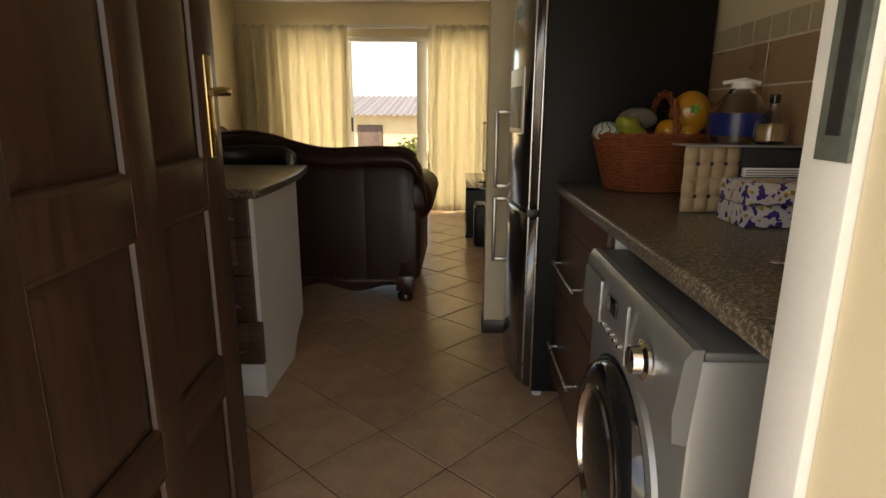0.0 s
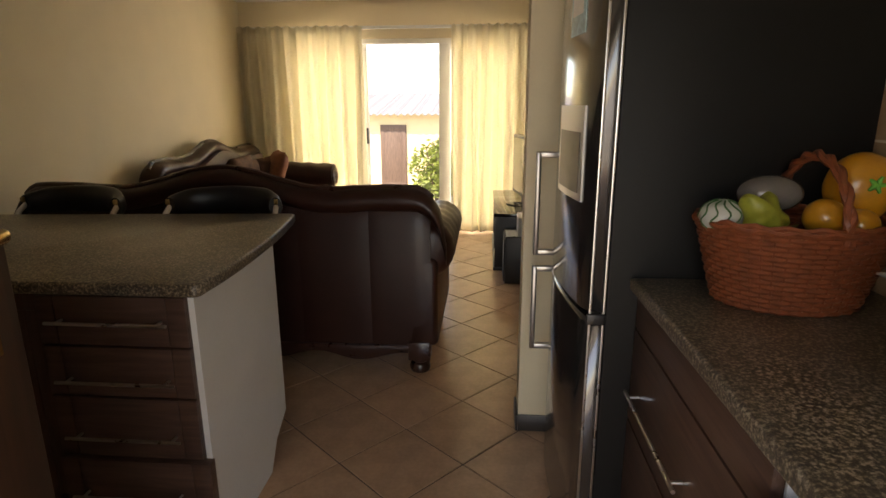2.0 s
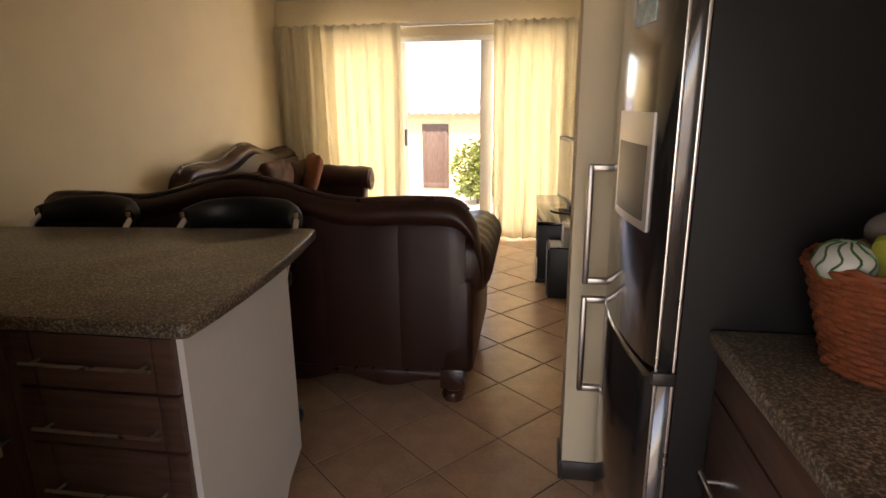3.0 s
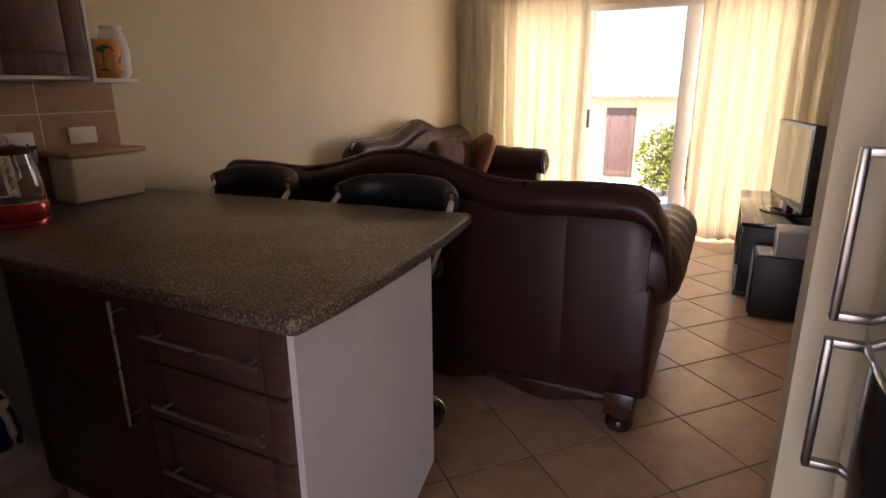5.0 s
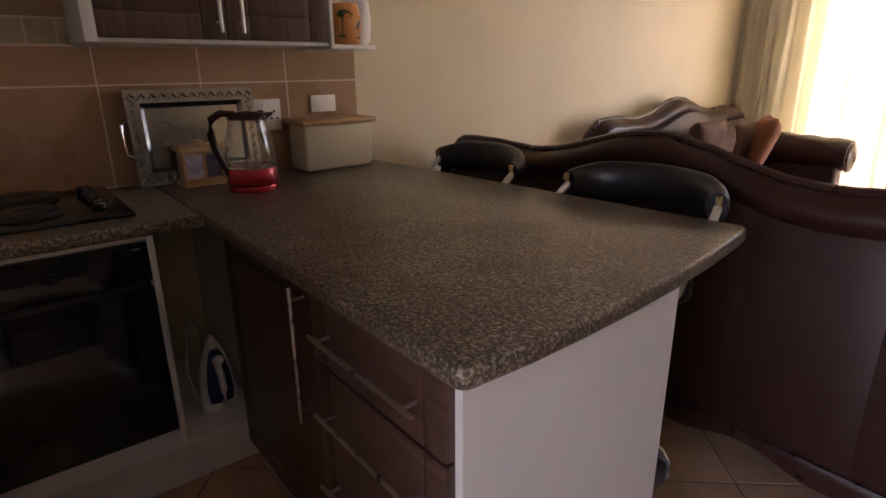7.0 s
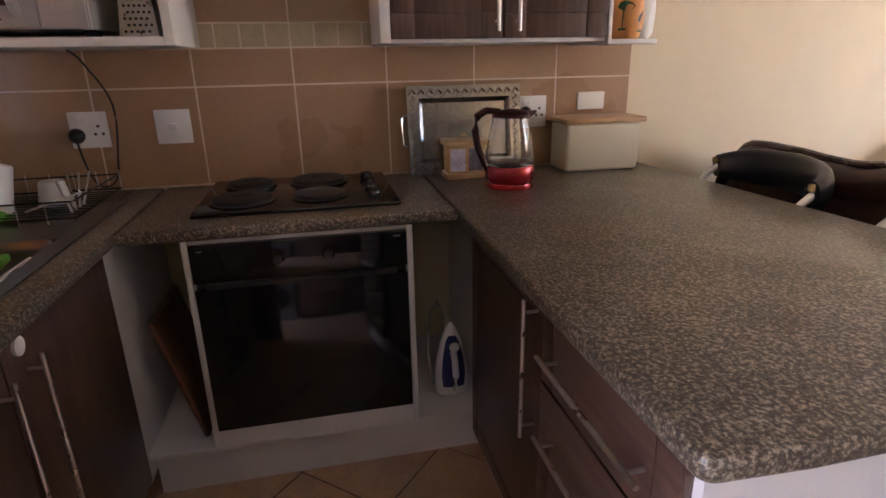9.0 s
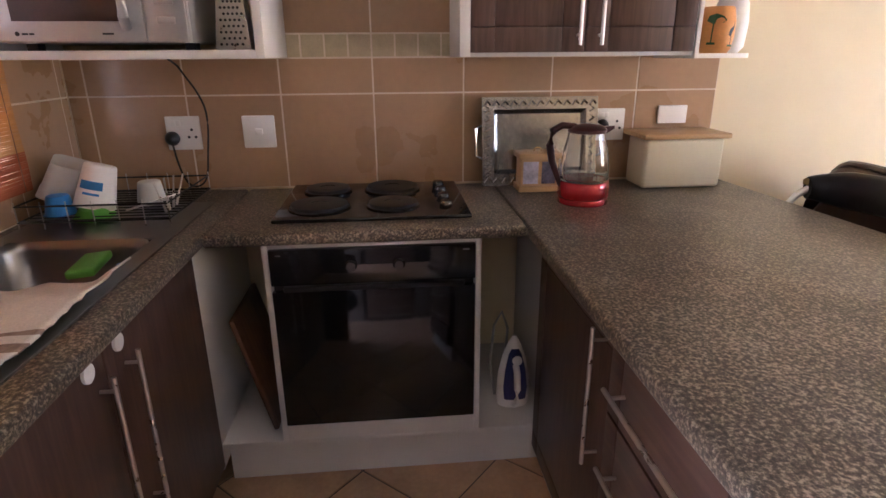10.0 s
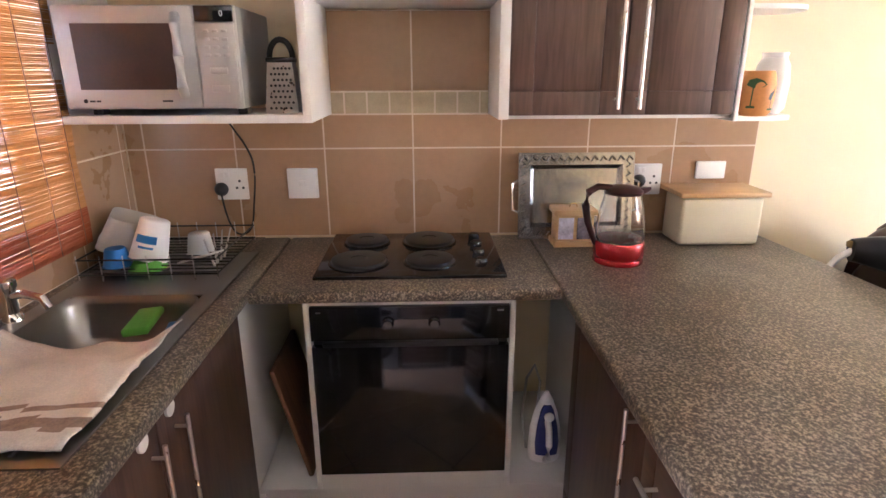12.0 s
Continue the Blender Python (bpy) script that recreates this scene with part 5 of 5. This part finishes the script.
ir.location, ir.scale = (-1.93, 2.405, 0.187), (1.06, 1.06, 1.06)
ob = solid_at("chopping_board", box(-0.16, 0.16, -0.009, 0.009, 0, 0.42, 0.006), pose(-2.03, 1.615, 0.189, 14, 0, 0), M_BOARD, "brown wooden board leaning in the niche", "chopping board")
# ---- bamboo blind ----
bl = thing("bamboo_blind", (-1.5, 0.93, 0.99), "orange bamboo roll-up blind, let down and glowing with daylight", "blind")
bx0, bx1 = -2.045, -0.95
mesh_slat = mesh_of(box(bx0, bx1, -0.0012, 0.0012, -0.0025, 0.0025), "slat", M_BAMBOO)
mesh_slat_low = mesh_of(box(bx0, bx1, -0.0012, 0.0012, -0.0025, 0.0025), "slat", M_BAMBOOR)
nz = 196
for i in range(nz):
    ob = new("slat", mesh_slat if i > 20 else mesh_slat_low)
    ob.parent = bl
    ob.matrix_basis = pose(-bl.location.x, 0.0 + 0.0025 * math.sin(i * 0.11) + random.uniform(-0.0004, 0.0004), 0.004 + i * 0.00555, random.uniform(-14, 14), random.uniform(-0.02, 0.02), 0)
for i in range(9):
    xx = bx0 + 0.04 + i * (bx1 - bx0 - 0.08) / 8
    part("string", tube([(xx, 0.935, 0.992), (xx, 0.935, 2.08)], 0.0014, n=5), M_BOARD, bl)
part("head_rail", box(bx0, bx1, 0.9095, 0.945, 2.085, 2.12, 0.003), M_BOARD, bl)

# ---- on the long worktop ----
M_YELLOW = mat("yellow_glaze", (0.48, 0.21, 0.015), 0.3, var=0.15, scale=12, bump=0.02, coat=0.3)
M_LIME = mat("yellow_green_skin", (0.22, 0.23, 0.025), 0.45, var=0.25, scale=20, bump=0.05)
M_EGG = mat("grey_lustre", (0.17, 0.155, 0.14), 0.25, 0.25, var=0.15, scale=10, bump=0.01, coat=0.4)
M_CARD = mat("egg_tray_pulp", (0.42, 0.30, 0.18), 0.9, var=0.25, scale=25, fine=220, bump=0.1)
M_PACK = mat("pack_white", (0.62, 0.60, 0.62), 0.25, var=0.15, scale=18, bump=0.04, coat=0.4)
nt = M_PACK.node_tree
pk_n, pk_r = nt.nodes.new("ShaderNodeTexNoise"), nt.nodes.new("ShaderNodeValToRGB")
pk_n.inputs["Scale"].default_value, pk_n.inputs["Detail"].default_value = 42, 2
pk_r.color_ramp.interpolation = "CONSTANT"
pk_r.color_ramp.elements[0].color = (0.05, 0.03, 0.20, 1)
pk_r.color_ramp.elements[1].position, pk_r.color_ramp.elements[1].color = 0.43, (0.60, 0.57, 0.58, 1)
for pos, col in ((0.62, (0.60, 0.42, 0.04, 1)), (0.66, (0.22, 0.18, 0.13, 1))):
    pk_r.color_ramp.elements.new(pos).color = col
nt.links.new([n for n in nt.nodes if n.type == "TEX_COORD"][0].outputs["Object"], pk_n.inputs["Vector"])
nt.links.new(pk_n.outputs[0], pk_r.inputs[0])
nt.links.new(pk_r.outputs[0], nt.nodes["Principled BSDF"].inputs["Base Color"])
M_PET = glass("clear_plastic", (0.93, 0.95, 0.96), 0.08, 1.3)
M_AMBER = mat("pale_liqueur", (0.42, 0.28, 0.12), 0.25, var=0.2, scale=20, bump=0)

BC = Vector((0.79, 2.325, 0.902 + RISE))
bk = thing("wicker_basket", BC, "oval red-brown wicker basket with a hoop handle", "basket")
HB = 0.185


def basket_r(z):
    k = z / HB
    return 0.150 + 0.052 * k, 0.112 + 0.040 * k


for i in range(17):
    z = 0.006 + (HB - 0.010) * i / 16
    a0, b0 = basket_r(z)
    pts = []
    for j in range(96):
        a = 2 * math.pi * j / 96
        w = 0.0035 * (1 if i % 2 else -1) * math.cos(24 * a)
        pts.append(BC + Vector(((a0 + w) * math.cos(a), (b0 + w) * math.sin(a), z)))
    part("weaver", tube(pts, 0.0058, n=5, closed=True), M_WICKER, bk)
for j in range(48):
    a = 2 * math.pi * j / 48
    pts = [BC + Vector((basket_r(z)[0] * math.cos(a), basket_r(z)[1] * math.sin(a), z)) for z in (0.002, 0.09, HB)]
    part("stake", tube(pts, 0.003, n=5), M_WICKER, bk)
for k, (dz, dr) in enumerate(((0.0, 0.004), (0.008, 0.0), (0.004, -0.006))):
    a0, b0 = basket_r(HB)
    part("rim_strand", tube([BC + Vector(((a0 + dr + 0.003 * math.sin(20 * a + 2 * k)) * math.cos(a), (b0 + dr + 0.003 * math.sin(20 * a + 2 * k)) * math.sin(a), HB + dz + 0.003 * math.cos(20 * a + 2 * k))) for a in [2 * math.pi * j / 96 for j in range(96)]], 0.006, n=6, closed=True), M_WICKER, bk)
part("base", lathe([(0.148, 0.001), (0.148, 0.008), (0.001, 0.009)], BC, 40, sy=0.75), M_WICKER, bk)
for k in (-1, 1):
    part("handle", tube([BC + Vector((0.03 + k * 0.006 * math.cos(9 * a), 0.150 * math.cos(a), HB - 0.02 + 0.165 * math.sin(a) + k * 0.006 * math.sin(9 * a))) for a in [math.pi * j / 32 for j in range(33)]], 0.008, n=6), M_WICKER, bk, "twisted hoop handle")


def lump(name, c, r, s, material, label, cat, ribs=0, depth=0.0):
    bm = bmesh.new()
    bmesh.ops.create_uvsphere(bm, u_segments=40, v_segments=20, radius=1)
    for v in bm.verts:
        a = math.atan2(v.co.y, v.co.x)
        k = 1 + depth * math.cos(ribs * a) * (1 - abs(v.co.z)) + 0.02 * noise.noise(v.co * 2)
        v.co = Vector((v.co.x * k * s[0], v.co.y * k * s[1], v.co.z * s[2])) * r
    bmesh.ops.translate(bm, verts=bm.verts, vec=Vector(c) + Vector((0, 0, RISE)))
    return solid(name, bm, material, label, cat, smooth=180)


lump("ornamental_egg", (0.740, 2.345, 1.145), 0.052, (1.35, 1.0, 0.80), M_EGG, "large grey lustre egg ornament in the basket", "ornament")
pp = lump("ceramic_pepper", (0.905, 2.305, 1.165), 0.066, (1, 1, 1.15), M_YELLOW, "glossy yellow ceramic pepper with green stalk", "ornament", 5, 0.06)
bm = bmesh.new()
for i in range(5):
    a = 2 * math.pi * i / 5
    tube([(0.895, 2.240, 1.180), (0.895 + 0.020 * math.cos(a), 2.236, 1.180 + 0.018 * math.sin(a))], [0.007, 0.003], bm=bm, n=6)
stalk = new("stalk", mesh_of(moved(bm, Matrix.Translation(Vector((0, 0, RISE)) - pp.location)), "stalk", M_GREEN, 60))
stalk.parent = pp
lump("orange_fruit", (0.825, 2.275, 1.105), 0.042, (1, 1, 0.95), M_YELLOW, "orange-yellow fruit in the basket", "fruit")
lump("orange_fruit", (0.880, 2.245, 1.095), 0.036, (1, 1, 0.95), M_YELLOW, "orange-yellow fruit in the basket", "fruit")
bm = bmesh.new()
bmesh.ops.create_uvsphere(bm, u_segments=30, v_segments=14, radius=1)
for v in bm.verts:
    a = math.atan2(v.co.y, v.co.x)
    k = 0.68 + 0.42 * max(0, math.cos(5 * a / 2) ** 2) ** 2
    v.co = Vector((v.co.x * k * 0.062, v.co.y * k * 0.062, v.co.z * 0.034))
moved(bm, pose(0.695, 2.265, 1.105 + RISE, 60, 15, 20))
solid("star_fruit", bm, M_LIME, "yellow-green star-shaped fruit in the basket", "fruit", smooth=50)
pk = lump("patterned_ball", (0.625, 2.305, 1.10), 0.043, (1.1, 1.1, 0.85), mat("off_white_glaze", (0.42, 0.42, 0.38), 0.4, var=0.1, bump=0.01), "white ball with dark green scribbled pattern", "ornament")
bm = bmesh.new()
for i in range(11):
    a0 = 2 * math.pi * i / 11
    tube([(0.0475 * math.cos(a0 + 0.16 * math.sin(5 * t)) * math.cos(t), 0.0475 * math.sin(a0 + 0.16 * math.sin(5 * t)) * math.cos(t), 0.0368 * math.sin(t)) for t in [-1.2 + 2.5 * j / 14 for j in range(15)]], 0.0022, bm=bm, n=5)
ln = new("scribble", mesh_of(moved(bm, Matrix.Translation(Vector((0.625, 2.305, 1.10)) + Vector((0, 0, RISE)) - pk.location)), "scribble", M_DKGREEN, 60))
ln.parent = pk
bm = bmesh.new()
for i in range(26):
    r = random.Random(i)
    box(-0.02, 0.02, -0.012, 0.012, -0.001, 0.001, bm=bm)
    bmesh.ops.transform(bm, matrix=pose(r.uniform(-0.11, 0.13), r.uniform(-0.08, 0.08), r.uniform(0.10, 0.16), r.uniform(-40, 40), r.uniform(-40, 40), r.uniform(0, 180)), verts=bm.verts[-8:])
moved(bm, Matrix.Translation(BC))
tagged(solid("dry_leaves", bm, M_LIME, "loose dried petals filling the basket", "petals", kind="stuff"))

# carton with an egg tray on its end, bottles on top
cx = thing("carton", (0.935, 1.88, 0.90), "low dark carton with a pulp egg tray against its end", "carton")
part("body", box(0.875, 1.09, 1.835, 1.935, 0.902, 1.075, 0.003), M_INK, cx)
part("top", box(0.72, 1.093, 1.822, 1.938, 1.0795, 1.083, 0.001), M_GREYP, cx)
et = thing("egg_tray", (0.795, 1.84, 0.90), "grey-brown pulp egg trays stood on edge", "egg tray")
bm = bmesh.new()
ex0, ex1, ez0, ez1, nn = 0.720, 0.875, 0.903, 1.078, 32
g = []
for i in range(nn + 1):
    row = []
    for j in range(nn + 1):
        u, v = i / nn, j / nn
        b = math.sin(u * math.pi * 4) * math.sin(v * math.pi * 4)
        row.append(bm.verts.new((ex0 + (ex1 - ex0) * u, 1.845 + 0.02 * (u - 0.5) - 0.012 * abs(math.sin(u * math.pi * 4)) * abs(math.sin(v * math.pi * 4)) + 0.003 * b, ez0 + (ez1 - ez0) * v)))
    g.append(row)
for i in range(nn):
    for j in range(nn):
        bm.faces.new((g[i][j], g[i + 1][j], g[i + 1][j + 1], g[i][j + 1]))
tray = part("tray", bm, M_CARD, et, smooth=180)
tray.modifiers.new("pulp", "SOLIDIFY").thickness = 0.004
for i in range(4):
    for j in range(2):
        part("cup_hole", lathe([(0.006, 0), (0.002, -0.002)], (ex0 + (ex1 - ex0) * (i + 0.5) / 4 + 0.014, 1.832 + 0.02 * ((i + 0.5) / 4 - 0.5), ez0 + (ez1 - ez0) * (0.25 + 0.5 * j)), 8, axis="y"), M_INK, et)

bt = thing("water_bottle", (0.95, 2.05, 0.9), "large clear plastic water bottle with blue label", "bottle")
c5 = (0.955, 2.055, 0.902)
part("shell", lathe([(0.075, 0.0), (0.082, 0.01), (0.083, 0.11), (0.079, 0.12), (0.083, 0.13), (0.083, 0.24), (0.078, 0.275), (0.050, 0.315), (0.028, 0.33), (0.028, 0.345), (0.025, 0.345), (0.047, 0.312), (0.075, 0.27), (0.080, 0.24), (0.079, 0.012), (0.001, 0.010)], c5, 40), M_PET, bt, smooth=60)
part("label_band", lathe([(0.0838, 0.20), (0.0838, 0.265), (0.0832, 0.265), (0.0832, 0.20)], c5, 40), M_NAVY, bt, "blue paper label")
part("cap", lathe([(0.031, 0.335), (0.032, 0.338), (0.032, 0.356), (0.028, 0.359)], c5, 28), M_PLASTICW, bt)
part("carry_ring", tube([(c5[0] - 0.06, c5[1], c5[2] + 0.352), (c5[0], c5[1] - 0.005, c5[2] + 0.362), (c5[0] + 0.05, c5[1], c5[2] + 0.352)], 0.006, n=6), M_PLASTICW, bt)
ob_c = (0.965, 1.885, 1.084)
gb = thing("glass_bottle", ob_c, "squat clear glass bottle with dark cap and pale liqueur", "bottle")
part("glass", lathe([(0.036, 0), (0.042, 0.006), (0.044, 0.035), (0.040, 0.060), (0.018, 0.082), (0.012, 0.092), (0.012, 0.108), (0.009, 0.108), (0.010, 0.09), (0.036, 0.058), (0.040, 0.035), (0.038, 0.008), (0.001, 0.007)], ob_c, 32), M_GLASS, gb, smooth=60)
part("liqueur", lathe([(0.030, 0.009), (0.0375, 0.012), (0.0385, 0.035), (0.034, 0.055), (0.001, 0.056)], ob_c, 28), M_AMBER, gb)
part("stopper", lathe([(0.013, 0.1085), (0.014, 0.112), (0.014, 0.130), (0.011, 0.133)], ob_c, 20), M_BLACKG, gb)

# wrapped egg packs before the carton
ep = thing("egg_pack", (0.905, 1.71, 0.90), "plastic-wrapped egg pack with purple and yellow print", "egg pack")
for k, z in ((0, 0.902), (1, 0.956)):
    secs = []
    for i in range(25):
        u = i / 24
        x = 0.79 + 0.25 * u
        d = 0.010 * math.sin(u * math.pi * 5) ** 2
        secs.append([(x, 1.620, z + d * 0.6), (x, 1.760, z + d * 0.6), (x, 1.767, z + 0.03), (x, 1.750, z + 0.052), (x, 1.630, z + 0.052 - d * 0.3), (x, 1.613, z + 0.03)])
    part("tray_pack", loft(secs), M_PACK, ep, smooth=50)
part("yellow_print", box(0.835, 0.905, 1.655, 1.715, 1.006, 1.0085), M_YELLOW, ep)
part("red_print", box(0.945, 0.995, 1.645, 1.665, 1.006, 1.0085), M_RED, ep)
part("label_sheet", box(0.835, 1.025, 1.74, 1.755, 1.010, 1.032, 0.002), M_PLASTICW, ep)
for i in range(3):
    part("print_bar", box(0.84, 1.02, 1.739, 1.74, 1.0135 + 0.006 * i, 1.0155 + 0.006 * i), M_INK, ep)
kc = thing("keys", (0.74, 1.24, 0.9), "small bunch of metal keys on the worktop", "keys")
part("ring", tube([(0.74 + 0.014 * math.cos(a), 1.25 + 0.014 * math.sin(a), 0.903) for a in [2 * math.pi * j / 16 for j in range(16)]], 0.0012, n=5, closed=True), M_CHROME, kc)
for a in (20, 75, 140):
    bm = box(0.0, 0.045, -0.003, 0.003, 0, 0.002, 0.0005)
    lathe([(0.010, 0), (0.010, 0.002)], (0.052, 0, 0), 14, bm=bm)
    part("key", moved(bm, pose(0.74 + 0.012 * math.cos(radians(a)), 1.25 + 0.012 * math.sin(radians(a)), 0.9015 + a * 0.00002, 0, 0, a)), M_STEEL, kc)
for ob in (cx, et, bt, gb, ep, kc):
    ob.location.z += RISE
# magnets on the fridge
mg = thing("fridge_magnet", (0.348, 2.68, 1.58), "pale blue and white picture magnet on the fridge door", "magnet")
part("card", on_door(2.62, 2.76, 1.55, 1.68, 0.002), mat("pale_blue_print", (0.35, 0.50, 0.52), 0.4, var=0.4, scale=30, bump=0), mg)
part("print", on_door(2.64, 2.74, 1.60, 1.665, 0.003), M_PLASTICW, mg)

# ---- outside ----
M_PAVE = mat("pale_paving", (0.45, 0.42, 0.36), 0.85, var=0.2, scale=3, fine=50, bump=0.08)
M_PLASTER = mat("yellow_plaster", (0.62, 0.50, 0.30), 0.9, var=0.1, scale=3, fine=60, bump=0.06)
M_GARDEN_DOOR = woodgrain("weathered_door", (0.07, 0.042, 0.028), (0.12, 0.075, 0.05), 0.6, "Z", coat=0)
M_LEAF = mat("leaf_green", (0.12, 0.15, 0.02), 0.5, var=0.5, scale=30, bump=0.02)
M_ROOF = mat("grey_roof_sheet", (0.22, 0.20, 0.19), 0.6, var=0.2, scale=8, bump=0.05)
bm = bmesh.new()
prof = [(-60, -0.12), (7.3, -0.12), (9.4, -0.14), (13.0, -1.12), (19, -1.14), (400, -1.2)]
secs = []
for x in (-400, -8, 8, 400):
    secs.append([bm.verts.new((x, y if abs(y) < 100 else y, z)) for y, z in prof])
for a, b in zip(secs, secs[1:]):
    for i in range(len(prof) - 1):
        bm.faces.new((a[i], b[i], b[i + 1], a[i + 1]))
solid("ground", bm, M_PAVE, "pale sunlit paving that slopes away behind the house", "ground", kind="structure", base=(0, 0, 0))
gh = thing("outbuilding", (-1.2, 18.5, -1.14), "yellow plastered outbuilding with a weathered wooden door", "outbuilding")
part("wall", box(-9, 5, 18, 22, -1.2, 1.08), M_PLASTER, gh)
part("door", grooved("x", -3.09, -2.31, -1.10, 0.775, 18.0, 17.95, 0.12, 0.16), M_GARDEN_DOOR, gh, "weathered brown plank door")
bm = bmesh.new()
rr = []
for i in range(261):
    x = -9.2 + 14.4 * i / 260
    dz = 0.03 * math.cos(2 * math.pi * x / 0.20)
    rr.append([(x, 17.6, 1.10 + dz), (x, 22.3, 1.75 + dz), (x, 22.3, 1.70 + dz), (x, 17.6, 1.065 + dz)])
part("roof", loft(rr), M_ROOF, gh, "corrugated grey roof", smooth=60)


def bush(name, cx, cy, z0, w, h, n, seed):
    rnd = random.Random(seed)
    t = thing(name, (cx, cy, z0), "sunlit yellow-green garden shrub with loose leaves", "shrub", "shrubs")
    bm = bmesh.new()
    for _ in range(7):
        a, r = rnd.uniform(0, 6.28), rnd.uniform(0.1, 0.35) * w
        tube([(cx, cy, z0), (cx + r * 0.5 * math.cos(a), cy + r * 0.5 * math.sin(a), z0 + h * 0.4), (cx + r * math.cos(a), cy + r * math.sin(a), z0 + h * 0.8)], [0.03, 0.02, 0.008], bm=bm, n=6)
    part("stem", bm, M_GARDEN_DOOR, t)
    bm = bmesh.new()
    for _ in range(n):
        a, r, k = rnd.uniform(0, 6.28), rnd.random() ** 0.5, rnd.random()
        lump = 0.7 + 0.3 * math.sin(3 * a + 5 * k)
        p = Vector((cx + w / 2 * r * lump * math.cos(a), cy + w / 2 * r * lump * math.sin(a), z0 + h * (0.12 + 0.88 * k * (1 - 0.35 * r))))
        s = rnd.uniform(0.05, 0.10)
        m = Matrix.Translation(p) @ Euler((rnd.uniform(0, 6), rnd.uniform(0, 6), rnd.uniform(0, 6))).to_matrix().to_4x4()
        bm.faces.new([bm.verts.new(m @ Vector(q)) for q in ((0, -s, 0), (s * 0.45, 0, s * 0.1), (0, s, 0), (-s * 0.45, 0, s * 0.1))])
    part("foliage", bm, M_LEAF, t, smooth=None)
    return t


bush("garden_shrub", -1.20, 15.5, -1.13, 1.5, 1.80, 1500, 4)
bush("garden_shrub", -0.65, 16.2, -1.13, 1.4, 1.3, 900, 5)
# added unseen slab that blocks sun from entrance and blind; eave over the patio
solid("sun_block_slab", box(-2.8, 1.6, -0.75, 0.698, 2.2, 2.40), M_CEIL, "plain unseen slab added over the entrance and kitchen window to block the sun", "porch roof", kind="structure")
solid("patio_eave", box(-2.8, 1.4, 7.36, 8.0, 2.09, 2.26), M_WALL, "cream plastered eave over the patio", "eave", kind="structure")

# ---- floor and wall tiles ----
ax = Vector((math.cos(radians(47.9)), math.sin(radians(47.9)), 0))
ay = Vector((-ax.y, ax.x, 0))
TS = 0.345
half = TS / 2 - 0.0025
me = mesh_of(box(-half, half, -half, half, -0.0055, 0.0, 0.0022, seg=1), "floor_tile", M_FLOOR)
node = Vector((-0.251, 3.682, 0))
for i in range(-22, 23):
    for j in range(-22, 23):
        c = node + ax * TS * (i + 0.5) + ay * TS * (j + 0.5)
        if -2.60 < c.x < 1.15 and 0.66 < c.y < 7.2:
            ob = new("floor_tile", me)
            ob.parent = floor
            ob.matrix_basis = pose(c.x, c.y, random.uniform(-0.0006, 0.0006), random.uniform(-0.12, 0.12), random.uniform(-0.12, 0.12), 47.9)


def tiling(name, ys, zs, place, label, material=None):
    """Wall tiles between the joints ys and zs; place(y0, y1, z0, z1) gives the box."""
    bed = place(ys[0], ys[-1], zs[0], zs[-1], 0.0, 0.0078)
    t = solid(name, box(*bed), M_GROUTL, label, "wall tiles", kind="structure", base=(0, 0, 0))
    for y0, y1 in zip(ys, ys[1:]):
        for z0, z1 in zip(zs, zs[1:]):
            ob = new("tile", mesh_of(box(*place(y0 + 0.003, y1 - 0.003, z0 + 0.003, z1 - 0.003, 0.001, 0.009), 0.001, seg=1), "tile", material or M_TILE))
            ob.parent = t
    return t


west = lambda y0, y1, z0, z1, d0, d1: (-2.40 + d0, -2.40 + d1, y0, y1, z0, z1)
south = lambda y0, y1, z0, z1, d0, d1: (y0, y1, 0.90 + d0, 0.90 + d1, z0, z1)
east = lambda y0, y1, z0, z1, d0, d1: (1.06 - d1, 1.06 - d0, y0, y1, z0, z1)
YS = [0.909, 0.975, 1.308, 1.641, 1.974, 2.307, 2.640, 2.973, 3.293]
tiling("splashback_west", YS, [0.902, 1.242, 1.367], west, "brown stone-look wall tiles with pale grout above the hob")
tiling("splashback_niche", [1.641, 1.974, 2.307], [1.448, 1.725], west, "brown stone-look wall tiles under the extractor")
tiling("splashback_accent", [1.641 + 0.0833 * i for i in range(9)], [1.367, 1.448], west, "row of small olive mosaic tiles", M_ACCENT)
tiling("splashback_south", [-2.390, -2.349, -2.03], [0.902, 1.242, 1.575, 1.91], south, "brown stone-look wall tiles beside the window")
tiling("splashback_sill", [-2.03, -1.70, -1.37, -1.04, -0.72], [0.902, 1.018], south, "low row of brown tiles under the window")
tiling("splashback_east", [0.92, 1.32, 1.725, 2.13, 2.535], [0.902, 1.279, 1.41], east, "brown stone-look wall tiles above the long worktop")
tiling("splashback_accent_east", [0.92 + 0.101 * i for i in range(17)], [1.41, 1.485], east, "row of small olive mosaic tiles", M_ACCENT)
